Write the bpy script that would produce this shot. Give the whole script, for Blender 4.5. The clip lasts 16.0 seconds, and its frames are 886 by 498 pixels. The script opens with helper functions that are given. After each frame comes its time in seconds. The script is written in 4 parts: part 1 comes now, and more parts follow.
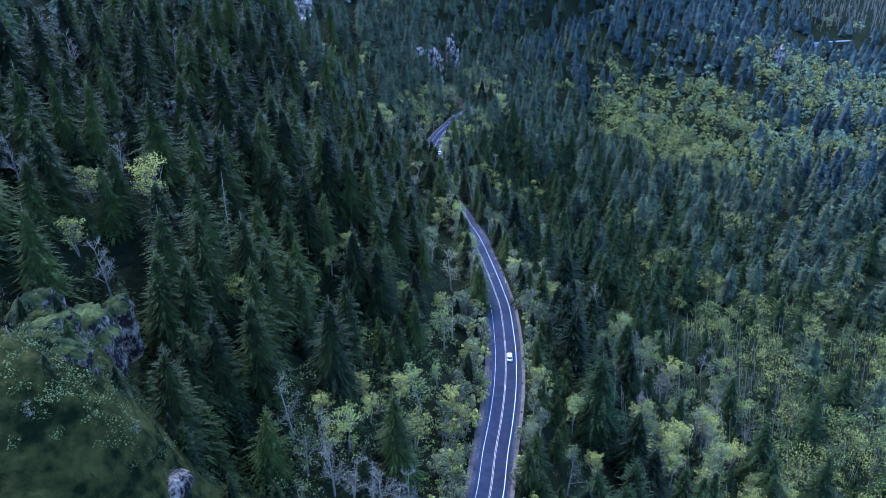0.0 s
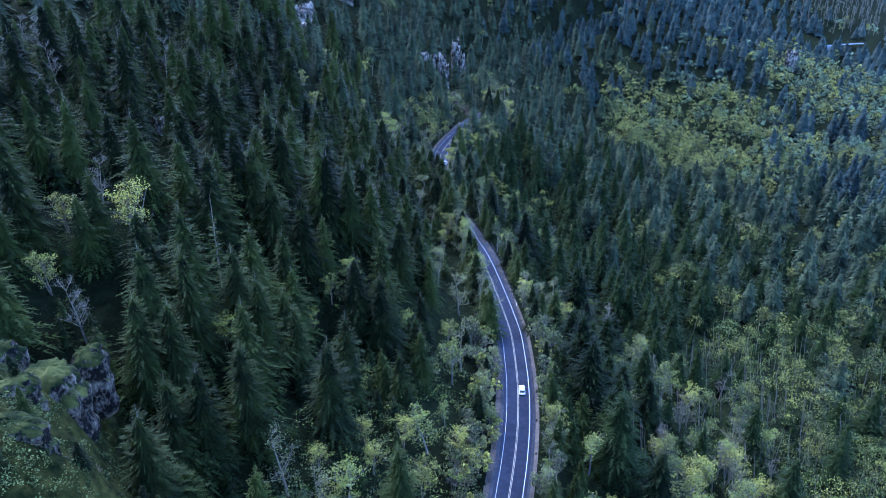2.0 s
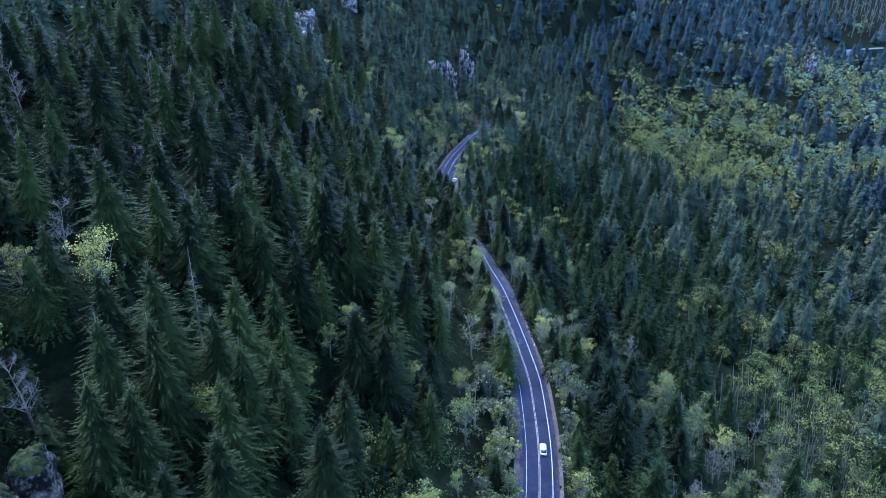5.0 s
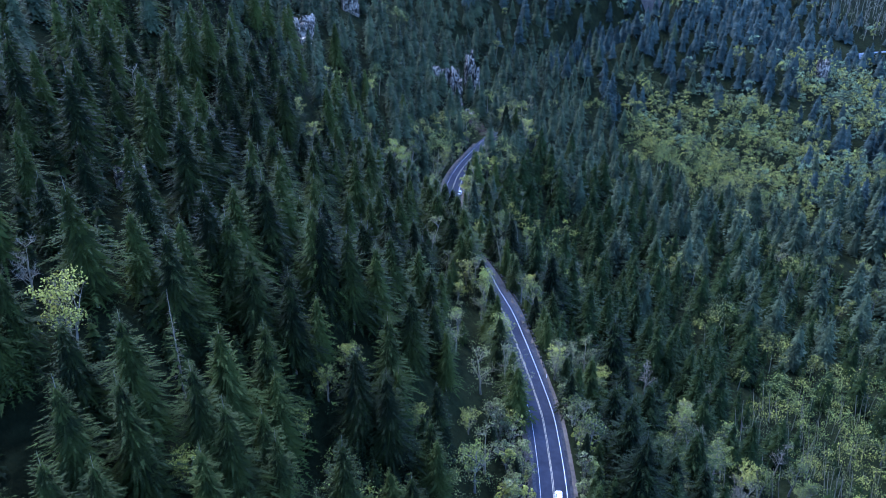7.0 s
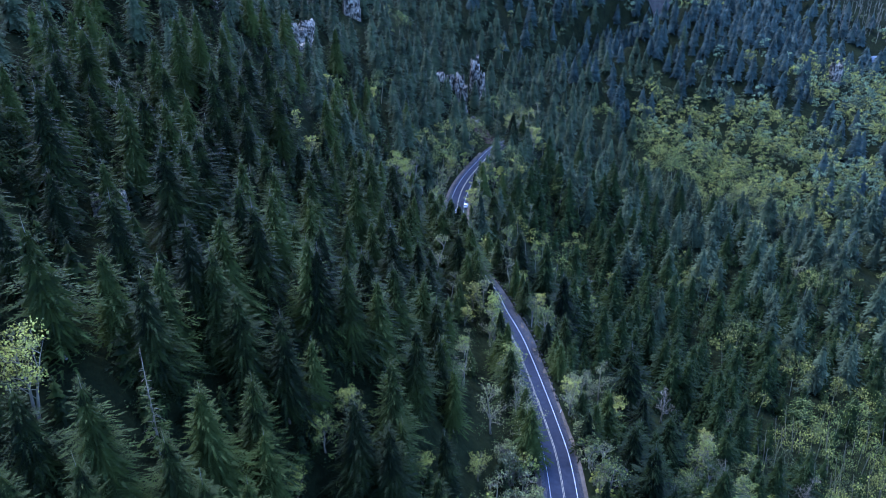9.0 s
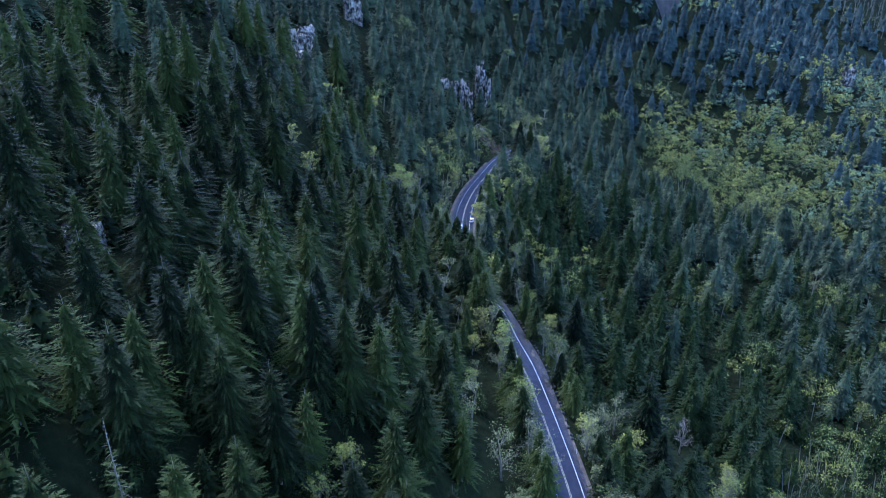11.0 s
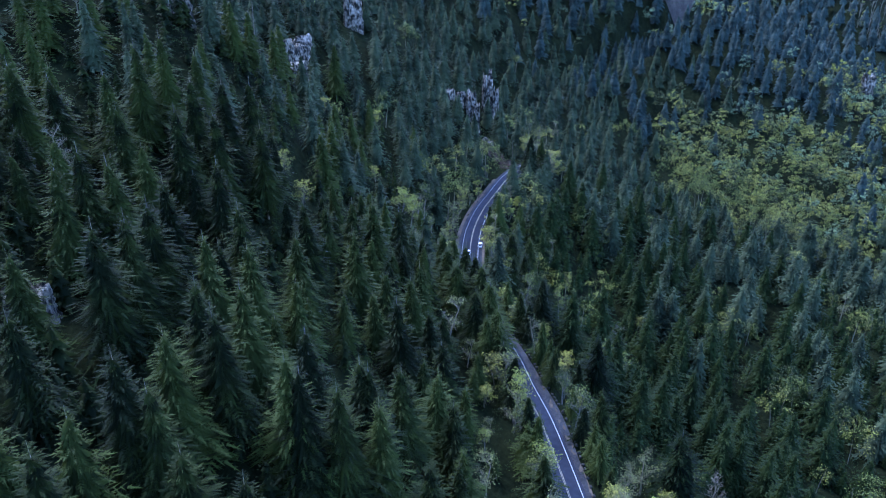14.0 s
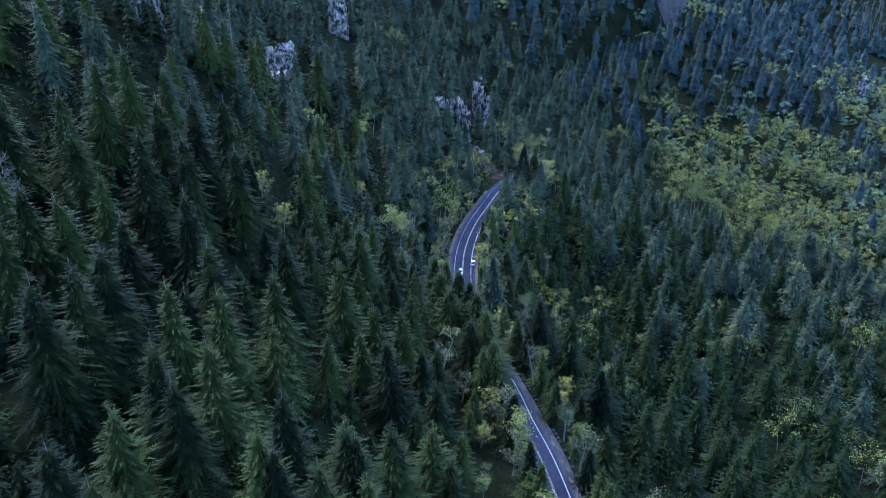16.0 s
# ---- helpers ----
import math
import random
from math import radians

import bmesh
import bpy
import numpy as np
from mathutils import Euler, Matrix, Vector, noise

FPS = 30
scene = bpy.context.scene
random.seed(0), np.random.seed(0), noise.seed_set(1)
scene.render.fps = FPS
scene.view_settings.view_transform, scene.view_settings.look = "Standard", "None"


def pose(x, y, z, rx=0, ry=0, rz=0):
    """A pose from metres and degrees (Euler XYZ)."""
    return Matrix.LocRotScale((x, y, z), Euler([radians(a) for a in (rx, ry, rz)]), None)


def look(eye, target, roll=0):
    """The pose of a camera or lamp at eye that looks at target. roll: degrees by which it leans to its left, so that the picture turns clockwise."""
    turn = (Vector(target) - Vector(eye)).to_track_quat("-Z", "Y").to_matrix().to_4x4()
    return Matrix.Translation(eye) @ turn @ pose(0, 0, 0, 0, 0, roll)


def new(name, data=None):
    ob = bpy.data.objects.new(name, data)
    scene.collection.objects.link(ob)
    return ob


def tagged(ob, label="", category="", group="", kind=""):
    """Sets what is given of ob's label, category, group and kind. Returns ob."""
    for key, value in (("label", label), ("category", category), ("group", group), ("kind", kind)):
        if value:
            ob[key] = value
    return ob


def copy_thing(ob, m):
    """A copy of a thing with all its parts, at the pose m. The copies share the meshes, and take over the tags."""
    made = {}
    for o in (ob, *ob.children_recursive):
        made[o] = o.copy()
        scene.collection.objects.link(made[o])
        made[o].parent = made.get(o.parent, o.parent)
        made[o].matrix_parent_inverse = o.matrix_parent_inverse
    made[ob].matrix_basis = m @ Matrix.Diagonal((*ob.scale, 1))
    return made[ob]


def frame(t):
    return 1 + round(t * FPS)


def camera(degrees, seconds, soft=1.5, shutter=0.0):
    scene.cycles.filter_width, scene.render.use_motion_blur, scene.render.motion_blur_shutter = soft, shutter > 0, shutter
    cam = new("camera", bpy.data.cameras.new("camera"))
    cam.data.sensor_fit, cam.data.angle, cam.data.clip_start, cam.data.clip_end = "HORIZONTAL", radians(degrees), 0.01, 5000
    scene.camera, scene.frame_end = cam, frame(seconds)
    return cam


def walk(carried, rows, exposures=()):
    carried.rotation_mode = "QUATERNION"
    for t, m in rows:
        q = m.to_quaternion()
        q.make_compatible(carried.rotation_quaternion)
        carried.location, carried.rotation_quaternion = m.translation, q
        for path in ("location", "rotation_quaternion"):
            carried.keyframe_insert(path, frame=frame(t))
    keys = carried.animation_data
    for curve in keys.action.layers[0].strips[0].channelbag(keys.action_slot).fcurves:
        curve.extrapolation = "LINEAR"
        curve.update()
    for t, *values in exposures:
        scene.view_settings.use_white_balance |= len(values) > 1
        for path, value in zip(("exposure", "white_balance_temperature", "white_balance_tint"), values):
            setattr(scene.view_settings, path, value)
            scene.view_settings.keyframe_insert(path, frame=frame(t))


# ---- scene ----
# ---------------------------------------------------------------- camera
cam = camera(63.4, 16.0, soft=1.0)
METRES, EYE, TILT, LEAN, TURN = 138.0, 138.0, -26.6, 0.0, 0.0
ROWS = [
    (0.0, 0.0, 0.0, 0.0, 0.0, 0.0, -0.0),
    (0.5, -0.0024, 0.027, 0.0134, 0.07, -0.01, -0.01),
    (1.0, -0.0049, 0.0555, 0.0277, 0.14, -0.0, -0.02),
    (1.5, -0.0072, 0.0823, 0.0409, 0.2, 0.01, -0.05),
    (2.0, -0.0101, 0.1129, 0.0561, 0.27, 0.01, -0.07),
    (2.5, -0.0125, 0.1399, 0.0695, 0.33, 0.03, -0.1),
    (3.0, -0.0152, 0.1685, 0.0837, 0.39, 0.03, -0.11),
    (3.5, -0.0178, 0.1953, 0.097, 0.45, 0.05, -0.13),
    (4.0, -0.0205, 0.2236, 0.1113, 0.52, 0.06, -0.13),
    (6.5, -0.0343, 0.3617, 0.1823, 0.79, 0.05, -0.21),
    (7.0, -0.0372, 0.3903, 0.1967, 0.83, 0.05, -0.23),
    (7.5, -0.0399, 0.4172, 0.2103, 0.86, 0.06, -0.24),
    (8.0, -0.0427, 0.4458, 0.2247, 0.92, 0.06, -0.25),
    (8.5, -0.0452, 0.4724, 0.2379, 0.97, 0.05, -0.26),
    (9.0, -0.0482, 0.5011, 0.2519, 1.02, 0.05, -0.28),
    (11.5, -0.0632, 0.6393, 0.3214, 1.21, 0.06, -0.38),
    (12.0, -0.0663, 0.6681, 0.3355, 1.25, 0.06, -0.4),
    (12.5, -0.069, 0.6948, 0.3489, 1.29, 0.05, -0.4),
    (13.0, -0.0721, 0.7234, 0.363, 1.32, 0.04, -0.42),
    (13.5, -0.0748, 0.75, 0.3764, 1.36, 0.05, -0.46),
    (14.0, -0.0778, 0.7804, 0.3914, 1.34, 0.06, -0.44),
    (14.5, -0.08, 0.8069, 0.4049, 1.18, 0.06, -0.36),
    (15.0, -0.083, 0.8353, 0.4191, 0.93, 0.06, -0.25),
    (15.5, -0.0858, 0.8619, 0.4324, 0.66, 0.07, -0.11),
    (16.0, -0.0888, 0.8904, 0.4463, 0.4, 0.07, 0.02),
]
walk(cam, [(t, pose(0, 0, EYE, TILT, LEAN, TURN) @ pose(METRES * x, METRES * y, METRES * z, 90 + pitch, roll, yaw)) for t, x, y, z, yaw, pitch, roll in ROWS],
     exposures=[(0.0, 3.05, 4370, 24), (16.0, 2.8, 4500, 23)])

# ---------------------------------------------------------------- world and sun
SUN_ELEVATION, SUN_ROTATION = 58.0, -38.0      # degrees; rotation from north (+y) towards east (+x)
world = bpy.data.worlds.new("sky")
scene.world = world
world.use_nodes = True
wn = world.node_tree.nodes
sky = wn.new("ShaderNodeTexSky")
sky.sky_type = "NISHITA"
sky.sun_disc = False
sky.sun_elevation = radians(SUN_ELEVATION)
sky.sun_rotation = radians(SUN_ROTATION)
world.node_tree.links.new(sky.outputs[0], wn["Background"].inputs[0])
wn["Background"].inputs[1].default_value = 0.15

sun_data = bpy.data.lights.new("sun", "SUN")
sun_data.energy, sun_data.angle, sun_data.color = 1.0, radians(32), (1.0, 0.95, 0.84)
sun = new("sun", sun_data)
az, el = radians(SUN_ROTATION), radians(SUN_ELEVATION)
sun.matrix_world = look((0, 0, 400), Vector((0, 0, 400)) - Vector((math.sin(az) * math.cos(el), math.cos(az) * math.cos(el), math.sin(el))))


# ---------------------------------------------------------------- materials
def material(name, dark, light, rough=0.8, scale=1.0, detail=6.0, vary=0.0, island=0.0, bump=0.0, spec=0.3, wide=0.0, sheen=0.0, stretch=(1, 1, 1), translucent=0.0, span=(0.2, 0.8)):
    """A surface between two colours, by grain at one scale and patches at a second (wide), varied by object and by island."""
    m = bpy.data.materials.new(name)
    m.use_nodes = True
    nodes, links = m.node_tree.nodes, m.node_tree.links
    bsdf = nodes["Principled BSDF"]
    bsdf.inputs["Roughness"].default_value = rough
    bsdf.inputs["Specular IOR Level"].default_value = spec
    if sheen:
        bsdf.inputs["Sheen Weight"].default_value = sheen
        bsdf.inputs["Sheen Roughness"].default_value = 0.5
    geo = nodes.new("ShaderNodeNewGeometry")
    mapping = nodes.new("ShaderNodeMapping")
    mapping.inputs["Scale"].default_value = stretch
    links.new(geo.outputs["Position"], mapping.inputs["Vector"])
    grain = nodes.new("ShaderNodeTexNoise")
    grain.inputs["Scale"].default_value, grain.inputs["Detail"].default_value = scale, detail
    links.new(mapping.outputs[0], grain.inputs["Vector"])
    fac = grain.outputs["Fac"]

    def add(a, b, gain):
        n = nodes.new("ShaderNodeMath")
        n.operation = "MULTIPLY_ADD"
        n.inputs[1].default_value = gain
        links.new(b, n.inputs[0])
        links.new(a, n.inputs[2])
        o = nodes.new("ShaderNodeMath")
        o.operation = "SUBTRACT"
        links.new(n.outputs[0], o.inputs[0])
        o.inputs[1].default_value = gain * 0.5
        return o.outputs[0]
    if wide:
        patch = nodes.new("ShaderNodeTexNoise")
        patch.inputs["Scale"].default_value, patch.inputs["Detail"].default_value = scale * wide, 3.0
        links.new(geo.outputs["Position"], patch.inputs["Vector"])
        fac = add(fac, patch.outputs["Fac"], 1.2)
    if vary:
        info = nodes.new("ShaderNodeObjectInfo")
        fac = add(fac, info.outputs["Random"], vary)
    if island:
        fac = add(fac, geo.outputs["Random Per Island"], island)
    ramp = nodes.new("ShaderNodeValToRGB")
    ramp.color_ramp.elements[0].position, ramp.color_ramp.elements[1].position = span
    ramp.color_ramp.elements[0].color, ramp.color_ramp.elements[1].color = (*dark, 1), (*light, 1)
    links.new(fac, ramp.inputs[0])
    links.new(ramp.outputs[0], bsdf.inputs["Base Color"])
    if bump:
        b = nodes.new("ShaderNodeBump")
        b.inputs["Strength"].default_value = bump
        b.inputs["Distance"].default_value = 0.5 / scale
        links.new(grain.outputs["Fac"], b.inputs["Height"])
        links.new(b.outputs[0], bsdf.inputs["Normal"])
    if translucent:
        t = nodes.new("ShaderNodeBsdfTranslucent")
        links.new(ramp.outputs[0], t.inputs["Color"])
        mix = nodes.new("ShaderNodeMixShader")
        mix.inputs[0].default_value = translucent
        links.new(bsdf.outputs[0], mix.inputs[1])
        links.new(t.outputs[0], mix.inputs[2])
        links.new(mix.outputs[0], nodes["Material Output"].inputs["Surface"])
    return m


# Floor colour is near black: the deep shade between trees is put in.
M_GROUND = material("shade_dark_forest_floor", (0.003, 0.0042, 0.0016), (0.011, 0.0135, 0.005), 0.98, 0.35, 8, bump=0.9, wide=0.08, spec=0.02)
FIR_DARK, FIR_LIGHT = (0.0055, 0.0088, 0.0020), (0.031, 0.041, 0.0075)
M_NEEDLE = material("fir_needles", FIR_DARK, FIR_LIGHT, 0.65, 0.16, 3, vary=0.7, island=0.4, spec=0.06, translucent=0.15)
# Darker copy of the fir needles: the valley's shade is in the colour.
M_NEEDLE_SHADED = material("shaded_fir_needles", (0.0028, 0.0052, 0.0015), (0.0155, 0.0235, 0.0052), 0.65, 0.16, 3, vary=0.6, island=0.4, spec=0.05, translucent=0.12)
# Distance haze put into two base colours: paler grey-green, then blue-green.
M_NEEDLE_HAZE_MID = material("haze_grey_needles", (0.0135, 0.019, 0.0092), (0.052, 0.066, 0.030), 0.65, 0.16, 3, island=0.4, spec=0.06, wide=0.25, translucent=0.15)
M_NEEDLE_HAZE_FAR = material("haze_blue_needles", (0.0125, 0.019, 0.0145), (0.046, 0.063, 0.050), 0.65, 0.16, 3, island=0.4, spec=0.06, wide=0.25, translucent=0.15)
# Far leaves, bluer than the near ones: haze is put into the colour.
M_LEAF_HAZE = material("haze_silver_leaves", (0.024, 0.04, 0.024), (0.19, 0.235, 0.11), 0.6, 0.13, 2, island=0.65, spec=0.2, wide=0.2, translucent=0.3, span=(0.25, 0.75))
M_LEAF = material("spring_leaves", (0.017, 0.030, 0.006), (0.225, 0.24, 0.042), 0.55, 0.13, 2, vary=0.5, island=0.55, spec=0.25, translucent=0.3, span=(0.25, 0.75))
M_YELLOW = material("yellow_leaves", (0.044, 0.049, 0.009), (0.34, 0.325, 0.05), 0.55, 0.16, 2, vary=0.3, island=0.6, spec=0.25, translucent=0.3, span=(0.2, 0.7))
M_PALE = material("pale_buds", (0.024, 0.032, 0.011), (0.175, 0.178, 0.052), 0.6, 0.13, 2, vary=0.5, island=0.6, spec=0.25, translucent=0.25, span=(0.25, 0.75))
M_BRUSH = material("low_brush", (0.014, 0.023, 0.007), (0.068, 0.085, 0.026), 0.7, 0.3, 4, island=0.6, spec=0.1, wide=0.3, translucent=0.2)
M_MOSSY = material("yellow_moss", (0.03, 0.038, 0.012), (0.12, 0.135, 0.045), 0.8, 0.3, 4, island=0.7, spec=0.05, wide=0.3, translucent=0.2)
M_BARK = material("fir_bark", (0.05, 0.045, 0.04), (0.15, 0.14, 0.125), 0.9, 1.2, 6, bump=0.5)
M_PALEBARK = material("alder_bark", (0.06, 0.052, 0.036), (0.17, 0.148, 0.098), 0.85, 0.8, 6, bump=0.3)
M_ROCK = material("basalt_rock", (0.014, 0.0135, 0.010), (0.3, 0.262, 0.2), 0.95, 1.3, 10, bump=1.0, wide=0.25, stretch=(1, 1, 0.45), span=(0.38, 0.85), spec=0.1)
M_DARKSTONE = material("dark_basalt_stone", (0.012, 0.012, 0.011), (0.06, 0.055, 0.05), 0.95, 2.0, 8, bump=0.8, spec=0.05)


def mossy(name, rock, moss, level=0.55):
    """Rock with moss and grass on what lies flat."""
    m = rock.copy()
    m.name = name
    nodes, links = m.node_tree.nodes, m.node_tree.links
    bsdf = nodes["Principled BSDF"]
    old = bsdf.inputs["Base Color"].links[0].from_socket
    geo, split, mix = nodes.new("ShaderNodeNewGeometry"), nodes.new("ShaderNodeSeparateXYZ"), nodes.new("ShaderNodeMix")
    links.new(geo.outputs["Normal"], split.inputs[0])
    grain, patch, tone = nodes.new("ShaderNodeTexNoise"), nodes.new("ShaderNodeTexNoise"), nodes.new("ShaderNodeValToRGB")
    grain.inputs["Scale"].default_value, grain.inputs["Detail"].default_value = 0.5, 8.0
    patch.inputs["Scale"].default_value, patch.inputs["Detail"].default_value = 0.22, 10.0
    for n in (grain, patch):
        links.new(geo.outputs["Position"], n.inputs["Vector"])
    lift, edge = nodes.new("ShaderNodeMath"), nodes.new("ShaderNodeMapRange")
    lift.operation = "ADD"
    links.new(split.outputs[2], lift.inputs[0])
    links.new(grain.outputs["Fac"], lift.inputs[1])
    edge.inputs["From Min"].default_value, edge.inputs["From Max"].default_value = level + 0.4, level + 0.6
    links.new(lift.outputs[0], edge.inputs["Value"])
    tone.color_ramp.elements[0].position, tone.color_ramp.elements[1].position = 0.4, 0.72
    tone.color_ramp.elements[0].color, tone.color_ramp.elements[1].color = (*moss[0], 1), (*moss[1], 1)
    links.new(patch.outputs["Fac"], tone.inputs[0])
    mix.data_type = "RGBA"
    links.new(edge.outputs[0], mix.inputs["Factor"])
    links.new(old, mix.inputs["A"])
    links.new(tone.outputs[0], mix.inputs["B"])
    links.new(mix.outputs["Result"], bsdf.inputs["Base Color"])
    return m


M_CRAGSTONE = material("weathered_basalt", (0.006, 0.0058, 0.005), (0.14, 0.118, 0.085), 0.95, 2.2, 12, bump=1.0, wide=0.22, stretch=(1, 1, 0.6), span=(0.42, 0.9), spec=0.05)
M_KNOLL = material("olive_moss", (0.003, 0.0052, 0.0015), (0.034, 0.034, 0.0085), 0.98, 0.5, 9, bump=1.0, wide=0.3, spec=0.02, span=(0.3, 0.95))
M_CRAG = mossy("mossy_basalt", M_CRAGSTONE, ((0.006, 0.010, 0.003), (0.06, 0.064, 0.016)), 0.4)
# Grey asphalt with the sky's blue light mixed into its base colour.
M_ASPHALT = material("sky_tinted_worn_asphalt", (0.018, 0.0185, 0.025), (0.033, 0.034, 0.043), 0.9, 0.6, 8, bump=0.15, wide=0.15, spec=0.1)
M_SHOULDER = material("gravel_shoulder", (0.026, 0.025, 0.025), (0.062, 0.058, 0.056), 0.95, 1.5, 8, bump=0.4, wide=0.15, spec=0.05)
M_EARTH = material("bare_earth_bank", (0.026, 0.02, 0.014), (0.07, 0.055, 0.038), 0.95, 0.7, 8, bump=0.6, wide=0.2)
M_WHITE = material("white_road_paint", (0.14, 0.14, 0.14), (0.36, 0.36, 0.35), 0.6, 0.8, 6)
M_CENTRE = material("yellow_road_paint", (0.14, 0.12, 0.08), (0.26, 0.23, 0.15), 0.6, 0.8, 6)
M_PAINT = material("white_car_paint", (0.6, 0.6, 0.6), (0.68, 0.68, 0.68), 0.25, 0.5, 2, spec=0.5)
M_GLASS = material("dark_car_glass", (0.012, 0.013, 0.015), (0.02, 0.021, 0.024), 0.08, 0.5, 2, spec=0.6)
M_TYRE = material("tyre_rubber", (0.012, 0.012, 0.012), (0.022, 0.022, 0.022), 0.85, 4, 3)
M_METAL = material("grey_metal", (0.25, 0.25, 0.26), (0.4, 0.4, 0.41), 0.4, 2, 3)
M_LAMPGLASS = material("clear_lamp_glass", (0.5, 0.5, 0.5), (0.65, 0.65, 0.65), 0.15, 2, 3)
M_REDLAMP = material("red_lamp_glass", (0.25, 0.01, 0.01), (0.35, 0.02, 0.02), 0.2, 2, 3)
M_CUT = material("dark_earth_cut", (0.008, 0.0065, 0.005), (0.042, 0.031, 0.025), 0.97, 0.6, 10, bump=1.0, wide=0.25, spec=0.03)
M_CONCRETE = material("pale_concrete", (0.12, 0.12, 0.12), (0.24, 0.24, 0.23), 0.8, 0.4, 6, bump=0.2)


# ---------------------------------------------------------------- mesh helpers
def mesh_of(name, verts, faces, mat, smooth=False):
    """One mesh from arrays of corners and of triangles or quads."""
    verts, faces = np.asarray(verts, np.float32), np.asarray(faces, np.int32)
    me = bpy.data.meshes.new(name)
    n, k = faces.shape
    me.vertices.add(len(verts))
    me.vertices.foreach_set("co", verts.ravel())
    me.loops.add(n * k)
    me.loops.foreach_set("vertex_index", faces.ravel())
    me.polygons.add(n)
    me.polygons.foreach_set("loop_start", np.arange(0, n * k, k, dtype=np.int32))
    me.update(calc_edges=True)
    if smooth:
        me.polygons.foreach_set("use_smooth", np.ones(n, bool))
    me.materials.append(mat)
    return me


def part(name, me, parent, label=""):
    ob = new(name, me)
    ob.parent = parent
    return tagged(ob, label)


def join(pieces):
    """Arrays of corners and triangles, laid together."""
    vs, fs, n = [], [], 0
    for v, f in pieces:
        vs.append(v)
        fs.append(np.asarray(f) + n)
        n += len(v)
    return np.concatenate(vs), np.concatenate(fs)


def tube(points, radii, sides=5):
    """A tapered tube through the points, as triangles."""
    p = np.asarray(points, float)
    d = np.gradient(p, axis=0)
    d /= np.linalg.norm(d, axis=1)[:, None] + 1e-9
    ref = np.where(np.abs(d[:, 2:3]) > 0.9, [[1.0, 0, 0]], [[0, 0, 1.0]])
    a = np.cross(d, ref)
    a /= np.linalg.norm(a, axis=1)[:, None] + 1e-9
    b = np.cross(d, a)
    ang = np.arange(sides) * 2 * np.pi / sides
    ring = a[:, None] * np.cos(ang)[None, :, None] + b[:, None] * np.sin(ang)[None, :, None]
    v = (p[:, None] + ring * np.asarray(radii)[:, None, None]).reshape(-1, 3)
    f = []
    for i in range(len(p) - 1):
        for j in range(sides):
            q, r = i * sides + j, i * sides + (j + 1) % sides
            f += [(q, r, r + sides), (q, r + sides, q + sides)]
    return v, np.array(f)


# ---------------------------------------------------------------- the lie of the land
ROAD_COURSE = [(-20, -400), (-6, 60), (11.6, 134), (14.4, 151), (17.2, 166), (19.4, 181), (20.8, 197), (21.2, 210), (21.1, 227), (19.8, 240), (18, 254), (16, 268), (13, 286),
               (9, 302), (6, 316), (-0.4, 337), (-3.6, 350), (-5.9, 367), (-6.6, 386), (-4.8, 414), (0, 438), (6, 457), (16.3, 486), (26, 501), (36, 510), (42, 513)]


def smooth_course(points, step=1.5):
    p = np.array(points, float)
    out = []
    for i in range(len(p) - 1):
        a, b, c, d = p[max(i - 1, 0)], p[i], p[i + 1], p[min(i + 2, len(p) - 1)]
        n = max(2, int(np.linalg.norm(c - b) / step))
        t = np.linspace(0, 1, n, endpoint=False)[:, None]
        k = np.linalg.norm(c - b)
        m0 = (c - a) / (np.linalg.norm(c - b) + np.linalg.norm(b - a) + 1e-9) * k
        m1 = (d - b) / (np.linalg.norm(d - c) + np.linalg.norm(c - b) + 1e-9) * k
        out.append((2 * t**3 - 3 * t**2 + 1) * b + (t**3 - 2 * t**2 + t) * m0 + (3 * t**2 - 2 * t**3) * c + (t**3 - t**2) * m1)
    return np.concatenate(out + [p[-1:]])


ROAD = smooth_course(ROAD_COURSE)
# the foot of the mountain: it follows the road, then swings away behind it
FOOT = smooth_course([(-200, -3000)] + ROAD_COURSE[:-3] + [(24, 504), (45, 590), (80, 690), (190, 840), (330, 960), (900, 1500), (2400, 3000)], 4.0)


def side_of(x, y, line):
    """Signed distance from a line: minus to its left, plus to its right."""
    x, y = np.atleast_1d(np.asarray(x, float)), np.atleast_1d(np.asarray(y, float))
    out = np.empty(len(x))
    a, b = line[:-1], line[1:]
    d = b - a
    for s in range(0, len(x), 4000):
        px, py = x[s:s + 4000, None], y[s:s + 4000, None]
        t = np.clip(((px - a[:, 0]) * d[:, 0] + (py - a[:, 1]) * d[:, 1]) / (d**2).sum(1), 0, 1)
        qx, qy = a[:, 0] + t * d[:, 0] - px, a[:, 1] + t * d[:, 1] - py
        r2 = qx**2 + qy**2
        i = r2.argmin(1)
        k = np.arange(len(i))
        cross = d[i, 0] * -qy[k, i] - d[i, 1] * -qx[k, i]
        out[s:s + 4000] = np.sqrt(r2[k, i]) * np.where(cross > 0, -1, 1)
    return out


def value_noise(x, y, size, seed):
    """Soft rolling relief of about one."""
    rng = np.random.RandomState(seed)
    w = np.zeros_like(x)
    for k in range(6):
        th, ph = rng.uniform(0, 6.28, 2)
        f = 6.28 / size * rng.uniform(0.6, 1.6)
        w += np.sin((x * math.cos(th) + y * math.sin(th)) * f + ph)
    return w / 2.4


